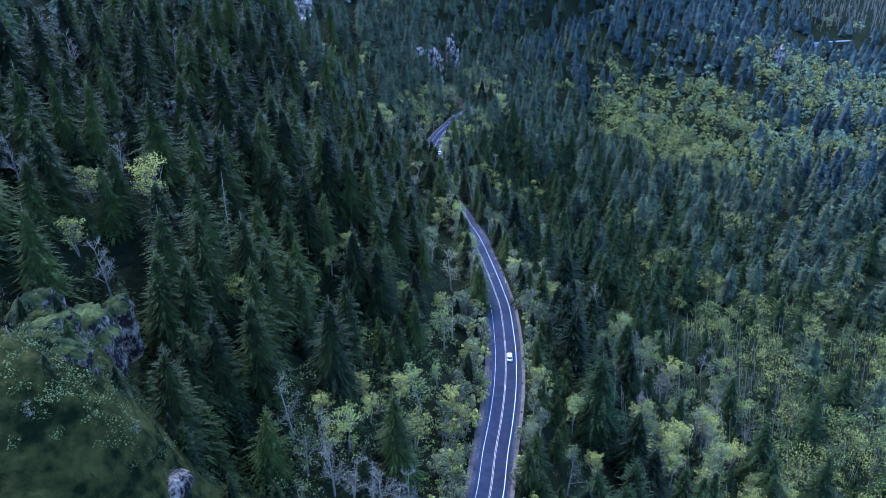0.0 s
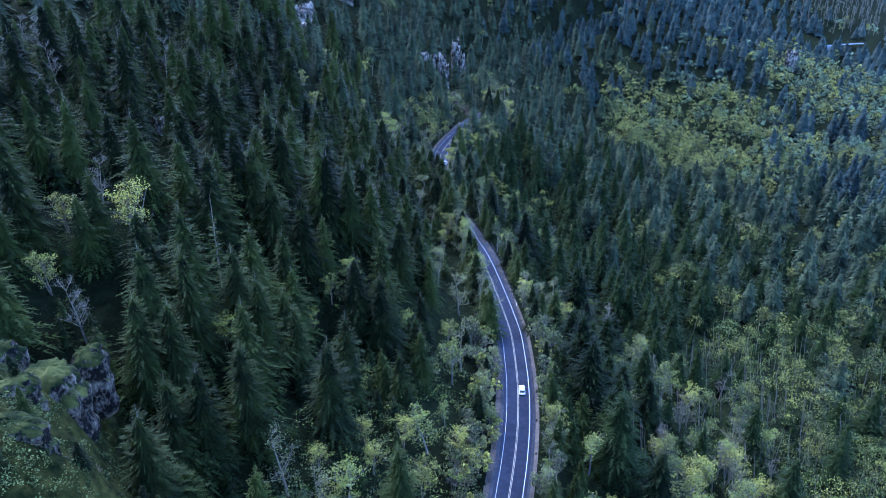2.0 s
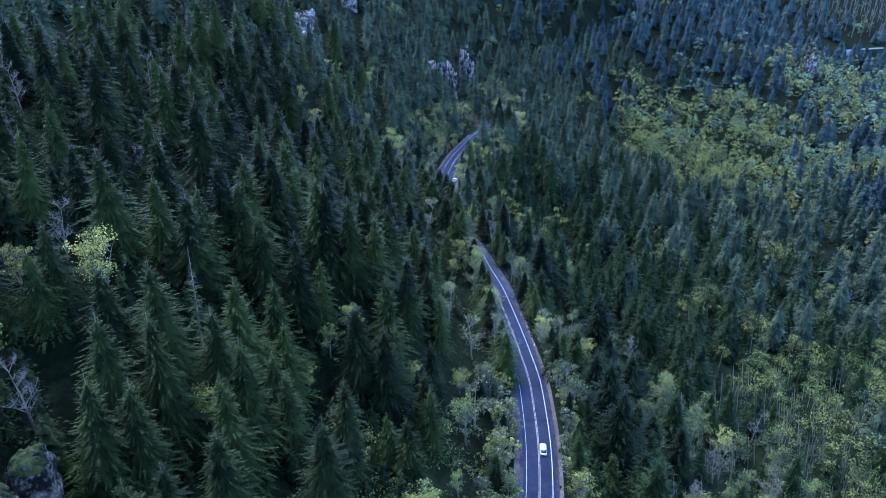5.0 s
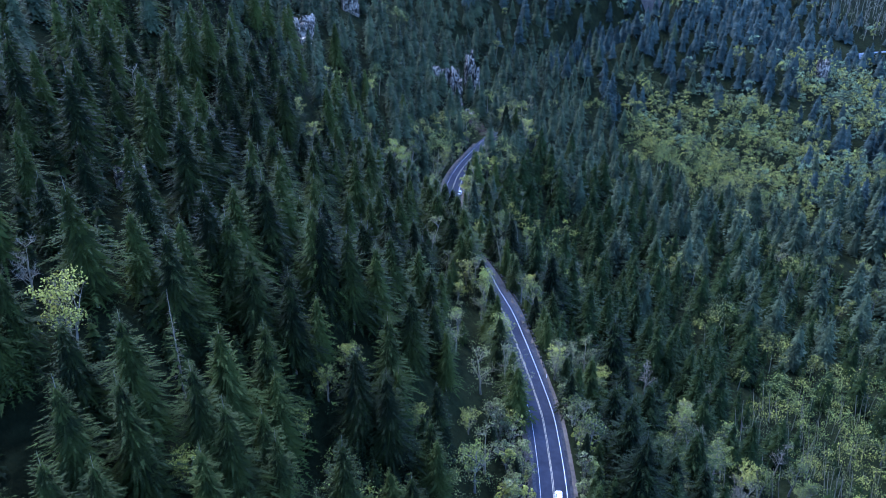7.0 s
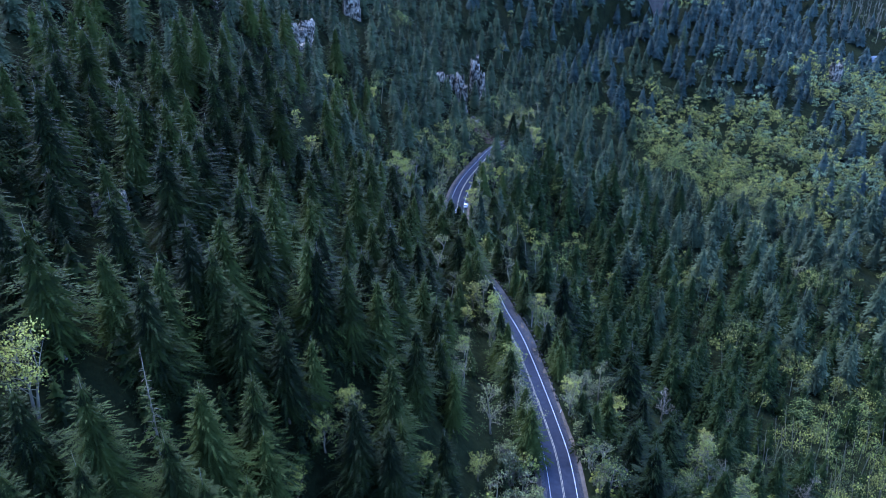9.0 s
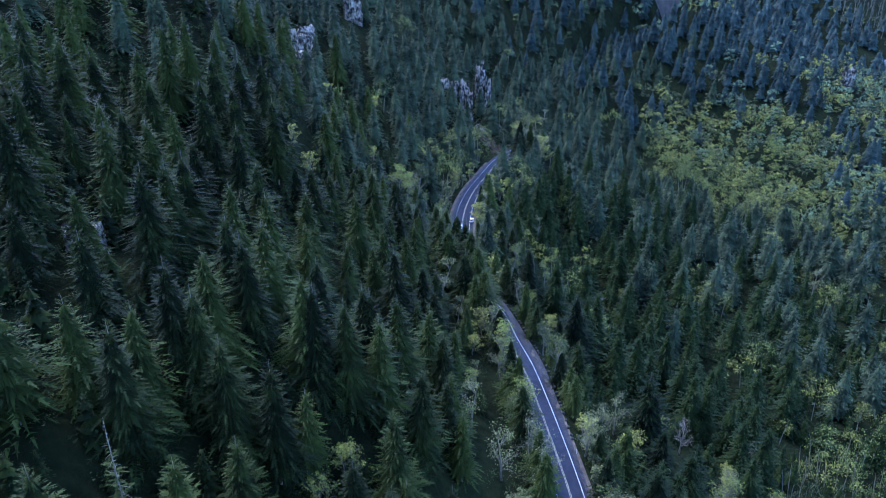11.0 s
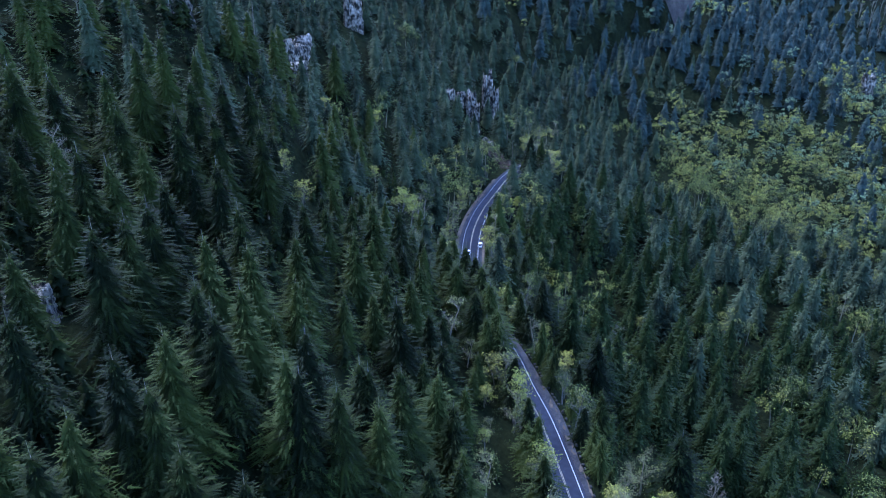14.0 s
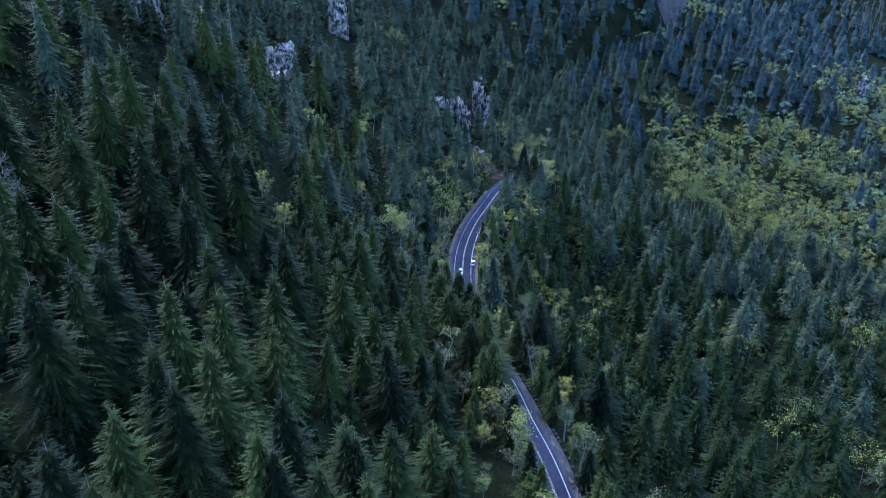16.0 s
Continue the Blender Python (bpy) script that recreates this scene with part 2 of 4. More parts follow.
HILLS = [  # x, y, radius, height
    (-55, 84, 20, 39), (-66, 104, 10, 15), (-51, 113, 9, -9), (-112, 358, 60, 34), (262, 805, 130, 55), (-10, 610, 60, -12), (0, 523, 10, -10), (60, 690, 60, 8), (480, 1010, 150, 36),
    (30, 262, 16, -9), (-30, 182, 22, -9), (-24, 218, 22, 8), (700, 1700, 500, 160), (-300, 900, 300, 40), (1500, 900, 600, 130)]


def ground(x, y):
    x, y = np.atleast_1d(np.asarray(x, float)), np.atleast_1d(np.asarray(y, float))
    u = side_of(x, y, FOOT)
    l, r = np.maximum(-u - 8, 0), np.maximum(u - 8, 0)
    z = 105 * (1 - np.exp(-(l / 85) ** 1.4)) + 90 * (1 - np.exp(-(np.maximum(l - 150, 0) / 500))) - 80 * (1 - np.exp(-r / 62))
    away = np.clip((np.abs(u) - 10) / 14, 0, 1)
    for hx, hy, hr, hh in HILLS:
        z = z + away * hh * np.exp(-((x - hx) ** 2 + (y - hy) ** 2) / hr**2)
    return z + away * (2.2 * value_noise(x, y, 60, 3) + 0.8 * value_noise(x, y, 17, 4)) - 0.06


def graded(lo, hi, step, reach):
    """Even steps between lo and hi, then ever longer ones out to the horizon."""
    inner = np.arange(lo, hi + step, step)
    out, s, e = [], step, 0.0
    while e < reach:
        s *= 1.17
        e += s
        out.append(e)
    out = np.array(out)
    return np.concatenate([lo - out[::-1], inner, inner[-1] + out])


gx, gy = graded(-150, 240, 3.0, 4000), graded(40, 640, 3.0, 4000)
GX, GY = np.meshgrid(gx, gy)
GZ = ground(GX.ravel(), GY.ravel())
nx = len(gx)
ii = (np.arange(len(gy) - 1)[:, None] * nx + np.arange(nx - 1)[None]).ravel()
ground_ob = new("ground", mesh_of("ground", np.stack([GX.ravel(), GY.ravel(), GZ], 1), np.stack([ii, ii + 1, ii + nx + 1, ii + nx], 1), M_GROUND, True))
tagged(ground_ob, "mossy forest floor on a steep hillside, darkened as in deep shade", "ground", kind="structure")


# ---------------------------------------------------------------- the road
def ribbon(line, left, right, z0, thick=0.0):
    """A strip along a line between two offsets (to the right is plus; numbers or arrays)."""
    d = np.gradient(line, axis=0)
    d /= np.linalg.norm(d, axis=1)[:, None]
    nrm = np.stack([d[:, 1], -d[:, 0]], 1)
    left, right = np.broadcast_to(left, len(line)), np.broadcast_to(right, len(line))
    a, b = line + nrm * left[:, None], line + nrm * right[:, None]
    n = len(line)
    zz = np.full((n, 1), z0)
    v = np.concatenate([np.hstack([a, zz]), np.hstack([b, zz])])
    i = np.arange(n - 1)
    f = np.stack([i, i + n, i + n + 1, i + 1], 1)
    if thick:
        m = 2 * n
        v = np.concatenate([v, v - [0, 0, thick]])
        f = np.concatenate([f, np.stack([i + 1, i + m + 1, i + m, i], 1)[:, ::-1], np.stack([i + n, i + n + m, i + n + m + 1, i + n + 1], 1)])
    return v, f


ROAD_SEEN = ROAD[ROAD[:, 1] > -100]
road = new("road", mesh_of("road", *ribbon(ROAD_SEEN, -4.3, 4.3, 0.10, 0.3), M_ASPHALT))
tagged(road, "two-lane worn grey asphalt road curving through forest, tinted blue as by sky light", "road", kind="structure")
wide = 0.8 + 1.9 * np.exp(-((ROAD_SEEN[:, 1] - 292) / 32) ** 2)
shoulder_right = new("shoulder", mesh_of("shoulder", *ribbon(ROAD_SEEN, 4.3, 4.3 + wide, 0.08, 0.3), M_SHOULDER))
tagged(shoulder_right, "pale gravel shoulder along the asphalt road", "shoulder", kind="structure")
shoulder_left = new("shoulder", mesh_of("shoulder", *ribbon(ROAD_SEEN, -5.3, -4.3, 0.08, 0.3), M_SHOULDER))
tagged(shoulder_left, "narrow gravel shoulder at the hillside's foot", "shoulder", kind="structure")
for name, off, w, mat in (("edge_line", -3.4, 0.12, M_WHITE), ("edge_line", 3.4, 0.2, M_WHITE), ("centre_line", -0.16, 0.12, M_CENTRE), ("centre_line", 0.16, 0.12, M_CENTRE)):
    part(name, mesh_of(name, *ribbon(ROAD_SEEN, off - w / 2, off + w / 2, 0.106), mat), road)


# ---------------------------------------------------------------- trees
def boughs(rng, base, length, az, rise, droop, fingers, spread=0.36, thin=1.0):
    """Drooping sprays: each a comb of tapering fingers along a curved spine. Arrays in, triangles out."""
    n = len(length)
    r = np.stack([np.cos(az), np.sin(az), np.zeros(n)], 1)
    t = np.stack([-np.sin(az), np.cos(az), np.zeros(n)], 1)
    up = np.array([0, 0, 1.0])

    def spine(s):
        return base + r * (length * s)[:, None] + up * (length * (rise * s - droop * s * s))[:, None]
    tris = []
    w = 0.5 / fingers
    for k in range(fingers):
        s = np.full(n, (k + 0.6) / fingers)
        fl = length * spread * (1.05 - 0.75 * s) * rng.uniform(0.7, 1.25, n)
        for sd in (-1, 1):
            out = r * 0.75 + t * sd * rng.uniform(0.5, 0.95, n)[:, None] + up * rng.uniform(-0.22, 0.14, n)[:, None]
            tris.append(np.stack([spine(s - w * thin), spine(s + w * 1.2 * thin), spine(s) + out * fl[:, None]], 1))
    one = np.ones(n)
    side = t * (length * 0.045)[:, None]
    tris.append(np.stack([spine(one * 0.78) - side, spine(one * 0.78) + side, spine(one * 1.1)], 1))
    v = np.concatenate(tris).reshape(-1, 3)
    return v, np.arange(len(v)).reshape(-1, 3)


def fir_crown(rng, height, radius, levels, per, fingers, low=0.07, thin=1.0):
    """The crown of a fir: whorls of boughs, long and drooping below, short and rising at the tip."""
    h = np.repeat(np.linspace(low, 0.985, levels) ** 0.92, per)
    n = len(h)
    h = np.clip(h + rng.uniform(-0.28, 0.28, n) / levels, low, 0.99)
    top = (1 - h) / (1 - low)
    length = radius * (top ** 0.82) * (1 - 0.25 * np.clip((0.25 - h) / 0.25, 0, 1)) * rng.uniform(0.62, 1.15, n) + 0.16
    az = rng.uniform(0, 2 * np.pi, n)
    lump = 1 + 0.22 * np.sin(az * 2 + rng.uniform(0, 6)) * np.sin(h * 9 + rng.uniform(0, 6))
    rise = 0.6 * (h - 0.45) + rng.uniform(-0.12, 0.12, n)
    base = np.stack([np.zeros(n), np.zeros(n), h * height], 1)
    return boughs(rng, base, length * lump, az, rise, 0.1 + 0.16 * (1 - h), fingers, 0.3, thin)


def fir_tiers(rng, height, radius, tiers, points, low=0.1, ragged=0.45):
    """A solid fir body: ragged star-shaped skirts, one over another, up to a point."""
    vs, fs, n = [], [], 0
    hs = np.linspace(low, 0.93, tiers) ** 0.95
    for k, h in enumerate(hs):
        r = radius * ((1 - h) / (1 - low)) ** 0.78 + 0.2
        a = np.arange(points * 2) * np.pi / points + rng.uniform(0, 6.28)
        rr = r * np.where(np.arange(points * 2) % 2, 1 - ragged, 1) * rng.uniform(0.65, 1.25, points * 2)
        zz = height * h - 0.3 * rr + rng.uniform(-0.5, 0.5, points * 2)
        tip = min(height, height * h + 0.55 * r + 0.07 * height) if k < tiers - 1 else height
        lean = rng.uniform(-0.3, 0.3, 2)
        vs.append(np.concatenate([np.stack([np.cos(a) * rr, np.sin(a) * rr, zz], 1), [[*lean, tip]]]))
        q = np.arange(points * 2)
        fs.append(np.stack([q, (q + 1) % (points * 2), np.full(points * 2, points * 2)], 1) + n)
        n += points * 2 + 1
    return np.concatenate(vs), np.concatenate(fs)


def fir_whole(rng, height, radius, levels, per, fingers, tiers, points, thin=1.0, body=0.66):
    """Boughs over a solid inner body."""
    return join([fir_crown(rng, height, radius, levels, per, fingers, thin=thin), fir_tiers(rng, height * 0.92, radius * body, tiers, points, 0.14, 0.5)])


def limbs(rng, height, radius, count, trunks=1):
    """Tapered trunk and limbs of a broadleaf tree. Returns the wood and the points at which leaves grow."""
    wood, ends = [], []
    for k in range(trunks):
        lean = rng.uniform(-0.12, 0.12, 2) * height * (1 if trunks == 1 else 2.2)
        s = np.linspace(0, 1, 6)
        p = np.stack([lean[0] * s**1.4, lean[1] * s**1.4, height * 0.92 * s], 1) + np.pad(rng.uniform(-0.12, 0.12, (6, 2)), ((0, 0), (0, 1)))
        p[0, :2] = rng.uniform(-0.2, 0.2, 2) * (trunks > 1)
        wood.append(tube(p, (0.018 * height + 0.03) * (1.06 - s), 5))
        for j in range(count):
            h = rng.uniform(0.28, 0.95)
            b = np.array([np.interp(h, s, p[:, i]) for i in range(3)])
            a = rng.uniform(0, 6.28)
            ln = radius * (1.15 - 0.65 * h) * rng.uniform(0.6, 1.1)
            d = np.array([math.cos(a), math.sin(a), rng.uniform(0.5, 1.2)])
            q = np.stack([b, b + d * ln * 0.5 + rng.uniform(-0.2, 0.2, 3), b + d * ln * [1, 1, 0.9]])
            wood.append(tube(q, [0.006 * height, 0.004 * height, 0.012], 3))
            ends += [q[2], q[1] * 0.4 + q[2] * 0.6, q[1]]
            for i in range(2):
                e = q[1] + np.append(rng.uniform(-0.6, 0.6, 2), rng.uniform(0.2, 0.8)) * ln * 0.7
                wood.append(tube(np.stack([q[1], e]), [0.03, 0.01], 3))
                ends.append(e)
        ends.append(p[-1])
    v, f = join(wood)
    return v, f, np.array(ends)


def leaves(rng, ends, each, spread, size, heart=None):
    """Small leaf sprays round the ends of the limbs, turned more or less away from the crown's heart."""
    c = np.repeat(ends, each, axis=0)
    c = c + rng.normal(0, spread, c.shape) * [1, 1, 0.75]
    n = len(c)
    out = c - (c.mean(0) if heart is None else heart)
    out /= np.linalg.norm(out, axis=1)[:, None] + 1e-9
    nrm = out + rng.normal(0, 0.9, (n, 3))
    nrm /= np.linalg.norm(nrm, axis=1)[:, None]
    a = np.cross(nrm, rng.normal(0, 1, (n, 3)))
    a /= np.linalg.norm(a, axis=1)[:, None]
    b = np.cross(nrm, a)
    s = size * rng.uniform(0.5, 1.3, n)[:, None]
    v = np.stack([c - a * s, c + b * s * 0.6, c + a * s, c - b * s * 0.6], 1).reshape(-1, 3)
    q = np.arange(n)[:, None] * 4
    return v, np.concatenate([q + [0, 1, 2], q + [0, 2, 3]])


def lobes(rng, centres, reach, quads, size, even=0.35):
    """Rounded leafy clumps: sprays over the upper side of each lobe, turned outwards."""
    c = np.repeat(np.asarray(centres, float), quads, axis=0)
    rad = np.repeat(reach * rng.uniform(0.6, 1.4, len(centres)), quads)
    n = len(c)
    d = rng.normal(0, 1, (n, 3))
    d[:, 2] = np.abs(d[:, 2]) * 1.15 - 0.5
    d /= np.linalg.norm(d, axis=1)[:, None]
    p = c + d * (rad * rng.uniform(0.6, 1.1, n))[:, None] * [1, 1, 0.85]
    nrm = d + rng.normal(0, even, (n, 3))
    nrm /= np.linalg.norm(nrm, axis=1)[:, None]
    a = np.cross(nrm, rng.normal(0, 1, (n, 3)))
    a /= np.linalg.norm(a, axis=1)[:, None]
    b = np.cross(nrm, a)
    s = size * rng.uniform(0.55, 1.3, n)[:, None]
    v = np.stack([p - a * s, p + b * s * 0.7, p + a * s, p - b * s * 0.7], 1).reshape(-1, 3)
    q = np.arange(n)[:, None] * 4
    return v, np.concatenate([q + [0, 1, 2], q + [0, 2, 3]])


def full_crown(rng, height, radius, clumps, each, size):
    """The crown of a broadleaf tree: leaf clumps over an uneven dome, with gaps between."""
    a, h = rng.uniform(0, 6.28, clumps), rng.uniform(-0.3, 1.0, clumps)
    r = np.sqrt(np.clip(1 - np.clip(h, 0, 1) ** 2, 0.03, 1)) * rng.uniform(0.55, 1.1, clumps)
    c = np.stack([np.cos(a) * r * radius, np.sin(a) * r * radius, height * (0.6 + 0.36 * h) + rng.uniform(-0.8, 0.8, clumps)], 1)
    return lobes(rng, c, 0.36 * radius, each, size, 0.4)


def twigs(rng, ends, each, length):
    """Thin bare twigs at the ends of the limbs, as slim triangles."""
    c = np.repeat(ends, each, axis=0)
    n = len(c)
    d = rng.normal(0, 1, (n, 3)) + [0, 0, 1.0]
    d *= (length * rng.uniform(0.5, 1.2, n) / np.linalg.norm(d, axis=1))[:, None]
    w = rng.normal(0, 0.022, (n, 3))
    v = np.stack([c - w, c + w, c + d], 1).reshape(-1, 3)
    return v, np.arange(n * 3).reshape(-1, 3)


def make_fir(seed, height, radius, levels, per, fingers, label, thin=1.0, mat=M_NEEDLE):
    rng = np.random.RandomState(seed)
    tree = tagged(new("fir_tree"), label, "conifer", "firs on the slope")
    s = np.linspace(0, 1, 5)
    bend = rng.uniform(-0.15, 0.15, 2)
    p = np.stack([bend[0] * s, bend[1] * s, height * s], 1)
    p[0, 2] = -1.5
    part("trunk", mesh_of("fir_trunk", *tube(p, (0.013 * height) * (1.03 - s), 6), M_BARK, True), tree)
    part("crown", mesh_of("fir_crown", *fir_whole(rng, height, radius, levels, per, fingers, 20, 17, thin, 0.56), mat), tree)
    return tree


def make_broadleaf(seed, height, radius, count, each, size, mat, label, trunks=1, bare=0, lobe_count=26, name="broadleaf_tree", group="broadleaf trees in the valley"):
    rng = np.random.RandomState(seed)
    tree = tagged(new(name), label, "tree" if name == "broadleaf_tree" else "shrub", group)
    v, f, ends = limbs(rng, height, radius, count, trunks)
    if bare:
        v, f = join([(v, f), twigs(rng, ends, bare, 0.11 * height)])
    v[:, 2] -= 0.4
    part("trunk", mesh_of("broadleaf_wood", v, f, M_PALEBARK), tree)
    if each:
        part("crown", mesh_of("broadleaf_crown", *lobes(rng, ends[rng.permutation(len(ends))[:lobe_count]], 0.085 * height, each, size, 0.9), mat), tree)
    return tree


FIRS = [make_fir(11 + k, h, r, 24, 11, 7, "tall dark green fir on the wooded slope", 0.36) for k, (h, r) in enumerate([(25, 7.6), (23, 7.2), (26, 8.0), (22, 7.2), (25, 6.4)])]
[ob for ob in FIRS[4].children if ob.name.startswith('trunk')][0].data.materials[0] = M_PALEBARK
# Broad firs for the valley side, their needle colour darkened to look shaded.
BROAD_FIRS = [make_fir(15 + k, h, r, 27, 12, 7, "tall fir with broad drooping boughs, needles darkened as in shade", 0.4, M_NEEDLE_SHADED) for k, (h, r) in enumerate([(25, 8.4), (27, 9.2), (23, 8.2)])]
FINE_FIRS = [make_fir(21 + k, h, r, 34, 12, 11, "tall dark green fir standing out on the slope", 0.34) for k, (h, r) in enumerate([(29, 8.2), (27, 7.6), (31, 8.6), (26, 7.2)])]
for tree in FINE_FIRS[1::2]:
    [ob for ob in tree.children if ob.name.startswith('trunk')][0].data.materials[0] = M_PALEBARK
LEAFY = [make_broadleaf(31, 15, 5.2, 10, 30, 0.2, M_LEAF, "leafy young broadleaf tree in pale spring green", 1, 5, 40),
         make_broadleaf(32, 17, 4.4, 11, 28, 0.2, M_LEAF, "slender broadleaf tree with fresh green leaves", 1, 5, 40),
         make_broadleaf(33, 13, 4.8, 8, 30, 0.19, M_YELLOW, "bushy yellow-green tree with fresh spring leaves", 2, 4, 60),
         make_broadleaf(34, 16, 4.6, 10, 20, 0.18, M_PALE, "sparse grey-green tree just coming into bud", 1, 5, 30),
         make_broadleaf(35, 14, 3.6, 11, 0, 0.2, M_PALE, "bare pale grey tree without leaves", 1, 9)]
SHRUBS = [make_broadleaf(36 + k, h, r, 4, 26, 0.24, mat, label, 3, 3, 16, "roadside_shrub", "shrubs beside the road") for k, (h, r, mat, label) in enumerate([
    (6.5, 3.0, M_PALE, "grey-green budding shrub beside the road"), (6.0, 3.2, M_LEAF, "fresh green shrub beside the road"), (5.5, 2.6, M_YELLOW, "yellow-green shrub beside the road"), (7.5, 2.8, M_PALE, "thin tall budding shrub beside the road")])]
for tree in LEAFY[:2]:
    [ob for ob in tree.children if ob.name.startswith('trunk')][0].data.materials[0] = M_BARK

# ---- trees that stand out, each at its own place: x, y
TALL_FIRS = [(-81, 244), (-77, 248), (-68, 230), (-67, 238), (-69, 251), (-65, 268), (-58, 239), (-52, 244), (-54, 220), (-49, 216), (-49, 228), (-54, 208), (-58, 200), (-47, 261), (-49, 283), (-57, 256),
             (-36, 312), (-38, 288), (-25, 266), (-28, 224), (-36, 211), (-30, 213), (-24, 217), (-22, 235), (-16, 246), (-92, 282), (-86, 302), (-77, 292), (-75, 276), (-90, 294), (-68, 446), (-63, 298), (-72, 300), (-69, 286)]
NEAR_FIRS = [(-60, 182), (-58, 156), (-48, 157), (-61, 141), (-55, 147), (-43, 154), (-48, 194), (-54, 199), (-41, 194), (-38, 213), (-27, 224), (-20, 199), (-16, 214), (-43, 144), (-60, 131), (-26, 161),
             (-19, 186), (-12, 242), (-55, 134), (-52, 121), (-48, 125), (-42, 134), (-50, 106), (-27, 144), (-88, 151), (-98, 165), (-11, 131), (-26, 188), (-48, 170), (-43, 180), (-69, 221)]
YELLOW_TREES = [(-72, 165), (-51, 152), (-46, 155), (-24, 165), (-18, 141), (-12, 156), (-25, 129), (2, 163), (5, 159), (-34, 193), (-30, 200), (-38, 183), (-14, 198), (-1, 211), (84, 279), (76, 216), (46, 165),
                (56, 296), (86, 284), (75, 248), (23, 361), (25, 327), (9, 295), (-64, 322), (-58, 318), (-50, 442), (-69, 423), (24, 366), (30, 347), (41, 422), (57, 422), (75, 415), (-10, 442), (208, 403), (217, 409)]
PALE_TREES = [(-26, 124), (-30, 120), (-22, 130), (-34, 127), (3, 229), (3, 199), (38, 276), (44, 282), (35, 268), (66, 226), (13, 407), (32, 426), (-15, 409), (-34, 376), (48, 556), (196, 457), (224, 466), (231, 410), (167, 282), (184, 263), (20, 245), (33, 215)]
BARE_TREES = [(-11, 119), (-16, 117), (-24, 118), (-83, 174), (17, 372), (-134, 246), (-127, 244), (-111, 218), (-118, 213), (-72, 135), (-98, 265), (-98, 156), (60, 395), (-14, 122), (-8, 124), (-20, 118), (100, 300)]
OVER_ROAD_FIRS = [(-0.5, 318, 30), (-3.5, 325, 33), (-6, 331, 33), (-9, 340, 32), (2, 309, 25), (-12.5, 350, 30), (11, 392, 23), (16, 381, 25), (10, 371, 20), (19, 395, 26), (22, 370, 26), (13, 404, 18), (-6, 314, 27), (-11, 327, 30), (-15, 338, 30), (-17, 352, 28), (-15, 362, 22), (3, 299, 19), (-2, 305, 24)]
DEAD_FIRS = [(-56, 169), (-90, 400), (26, 500), (34, 512)]


def near_any(x, y, places, reach):
    q = np.array(places, float)
    return (np.hypot(x[:, None] - q[:, 0], y[:, None] - q[:, 1]) < reach).any(1)


rng = np.random.RandomState(5)


def lattice(x0, x1, y0, y1, step):
    xs, ys = np.meshgrid(np.arange(x0, x1, step), np.arange(y0, y1, step))
    xs[1::2] += step / 2
    p = np.stack([xs.ravel(), ys.ravel()], 1)
    return p + rng.uniform(-0.4, 0.4, p.shape) * step


GROVES = [  # broadleaf stands: x, y, radii, share
    (178, 252, 84, 88, 0.82), (92, 205, 34, 60, 0.75), (226, 622, 94, 106, 0.93), (46, 272, 16, 26, 0.5), (24, 385, 18, 45, 0.85), (48, 405, 26, 30, 0.6), (210, 350, 90, 75, 0.36), (420, 740, 130, 100, 0.85), (230, 430, 70, 50, 0.5), (350, 600, 60, 40, 0.95), (540, 1000, 120, 90, 0.9),
    (-60, 98, 26, 26, 0.5), (205, 838, 50, 14, 0.95), (280, 400, 90, 90, 0.45), (-20, 125, 22, 16, 0.6)]


def broadleaf_share(x, y, u):
    s = np.where(u < -24, 0.05, np.where(u < -7, 0.6, np.where(u < 8, 0.5, np.where(u < 22, 0.28, np.where(y < 480, 0.13, 0.05)))))
    for cx, cy, rx_, ry_, share in GROVES:
        k = np.exp(-(((x - cx) / rx_) ** 2 + ((y - cy) / ry_) ** 2) ** 3)
        s = s + (share - s) * k * (share > s)
    return s


inner, far = lattice(-170, 330, 20, 520, 9.4), lattice(-420, 800, -20, 1130, 12.6)
far = far[~((far[:, 0] > -170) & (far[:, 0] < 330) & (far[:, 1] > 20) & (far[:, 1] < 520))]
far = far[(np.abs(far[:, 0]) < 110 + 0.64 * np.abs(far[:, 1] - 20))]
inner = inner[(np.abs(inner[:, 0] + 10) < 100 + 0.66 * np.abs(inner[:, 1] - 10))]
spots = np.concatenate([inner, far])
extra = np.concatenate([lattice(60, 330, 150, 330, 13.0), lattice(120, 560, 480, 860, 8.8)])        # closer stands in the groves
extra = extra[(broadleaf_share(extra[:, 0], extra[:, 1], np.full(len(extra), 60.0)) > 0.6) & (extra[:, 0] < 110 + 0.64 * extra[:, 1])]
first_extra = len(spots)
spots = np.concatenate([spots, extra])
u = side_of(spots[:, 0], spots[:, 1], ROAD)
sx, sy = spots[:, 0], spots[:, 1]
clear = ((u > -7.5) & (u < 8)) | (((sx + 67) / 17) ** 2 + ((sy - 98) / 20) ** 2 < 1) | (((sx + 55) / 16) ** 2 + ((sy - 84) / 18) ** 2 < 1)          # road, mossy knoll
clear |= (np.arange(len(spots)) < first_extra) & (u > 22) & (sy < 520) & (rng.uniform(0, 1, len(spots)) < 0.52)       # wider spacing on the valley side
clear |= (u < -24) & (sy < 480) & (rng.uniform(0, 1, len(spots)) < 0.3)       # wider spacing on the hillside
clear |= ((sx - 205) / 40) ** 2 + ((sy - 900) / 28) ** 2 < 1                                       # brown scree far off
clear |= ((sx - 585) / 130) ** 2 + ((sy - 1010) / 80) ** 2 < 1                                   # bare woods
clear |= ((sx - 470) / 75) ** 2 + ((sy - 900) / 20) ** 2 < 1                                       # clearing with the far road
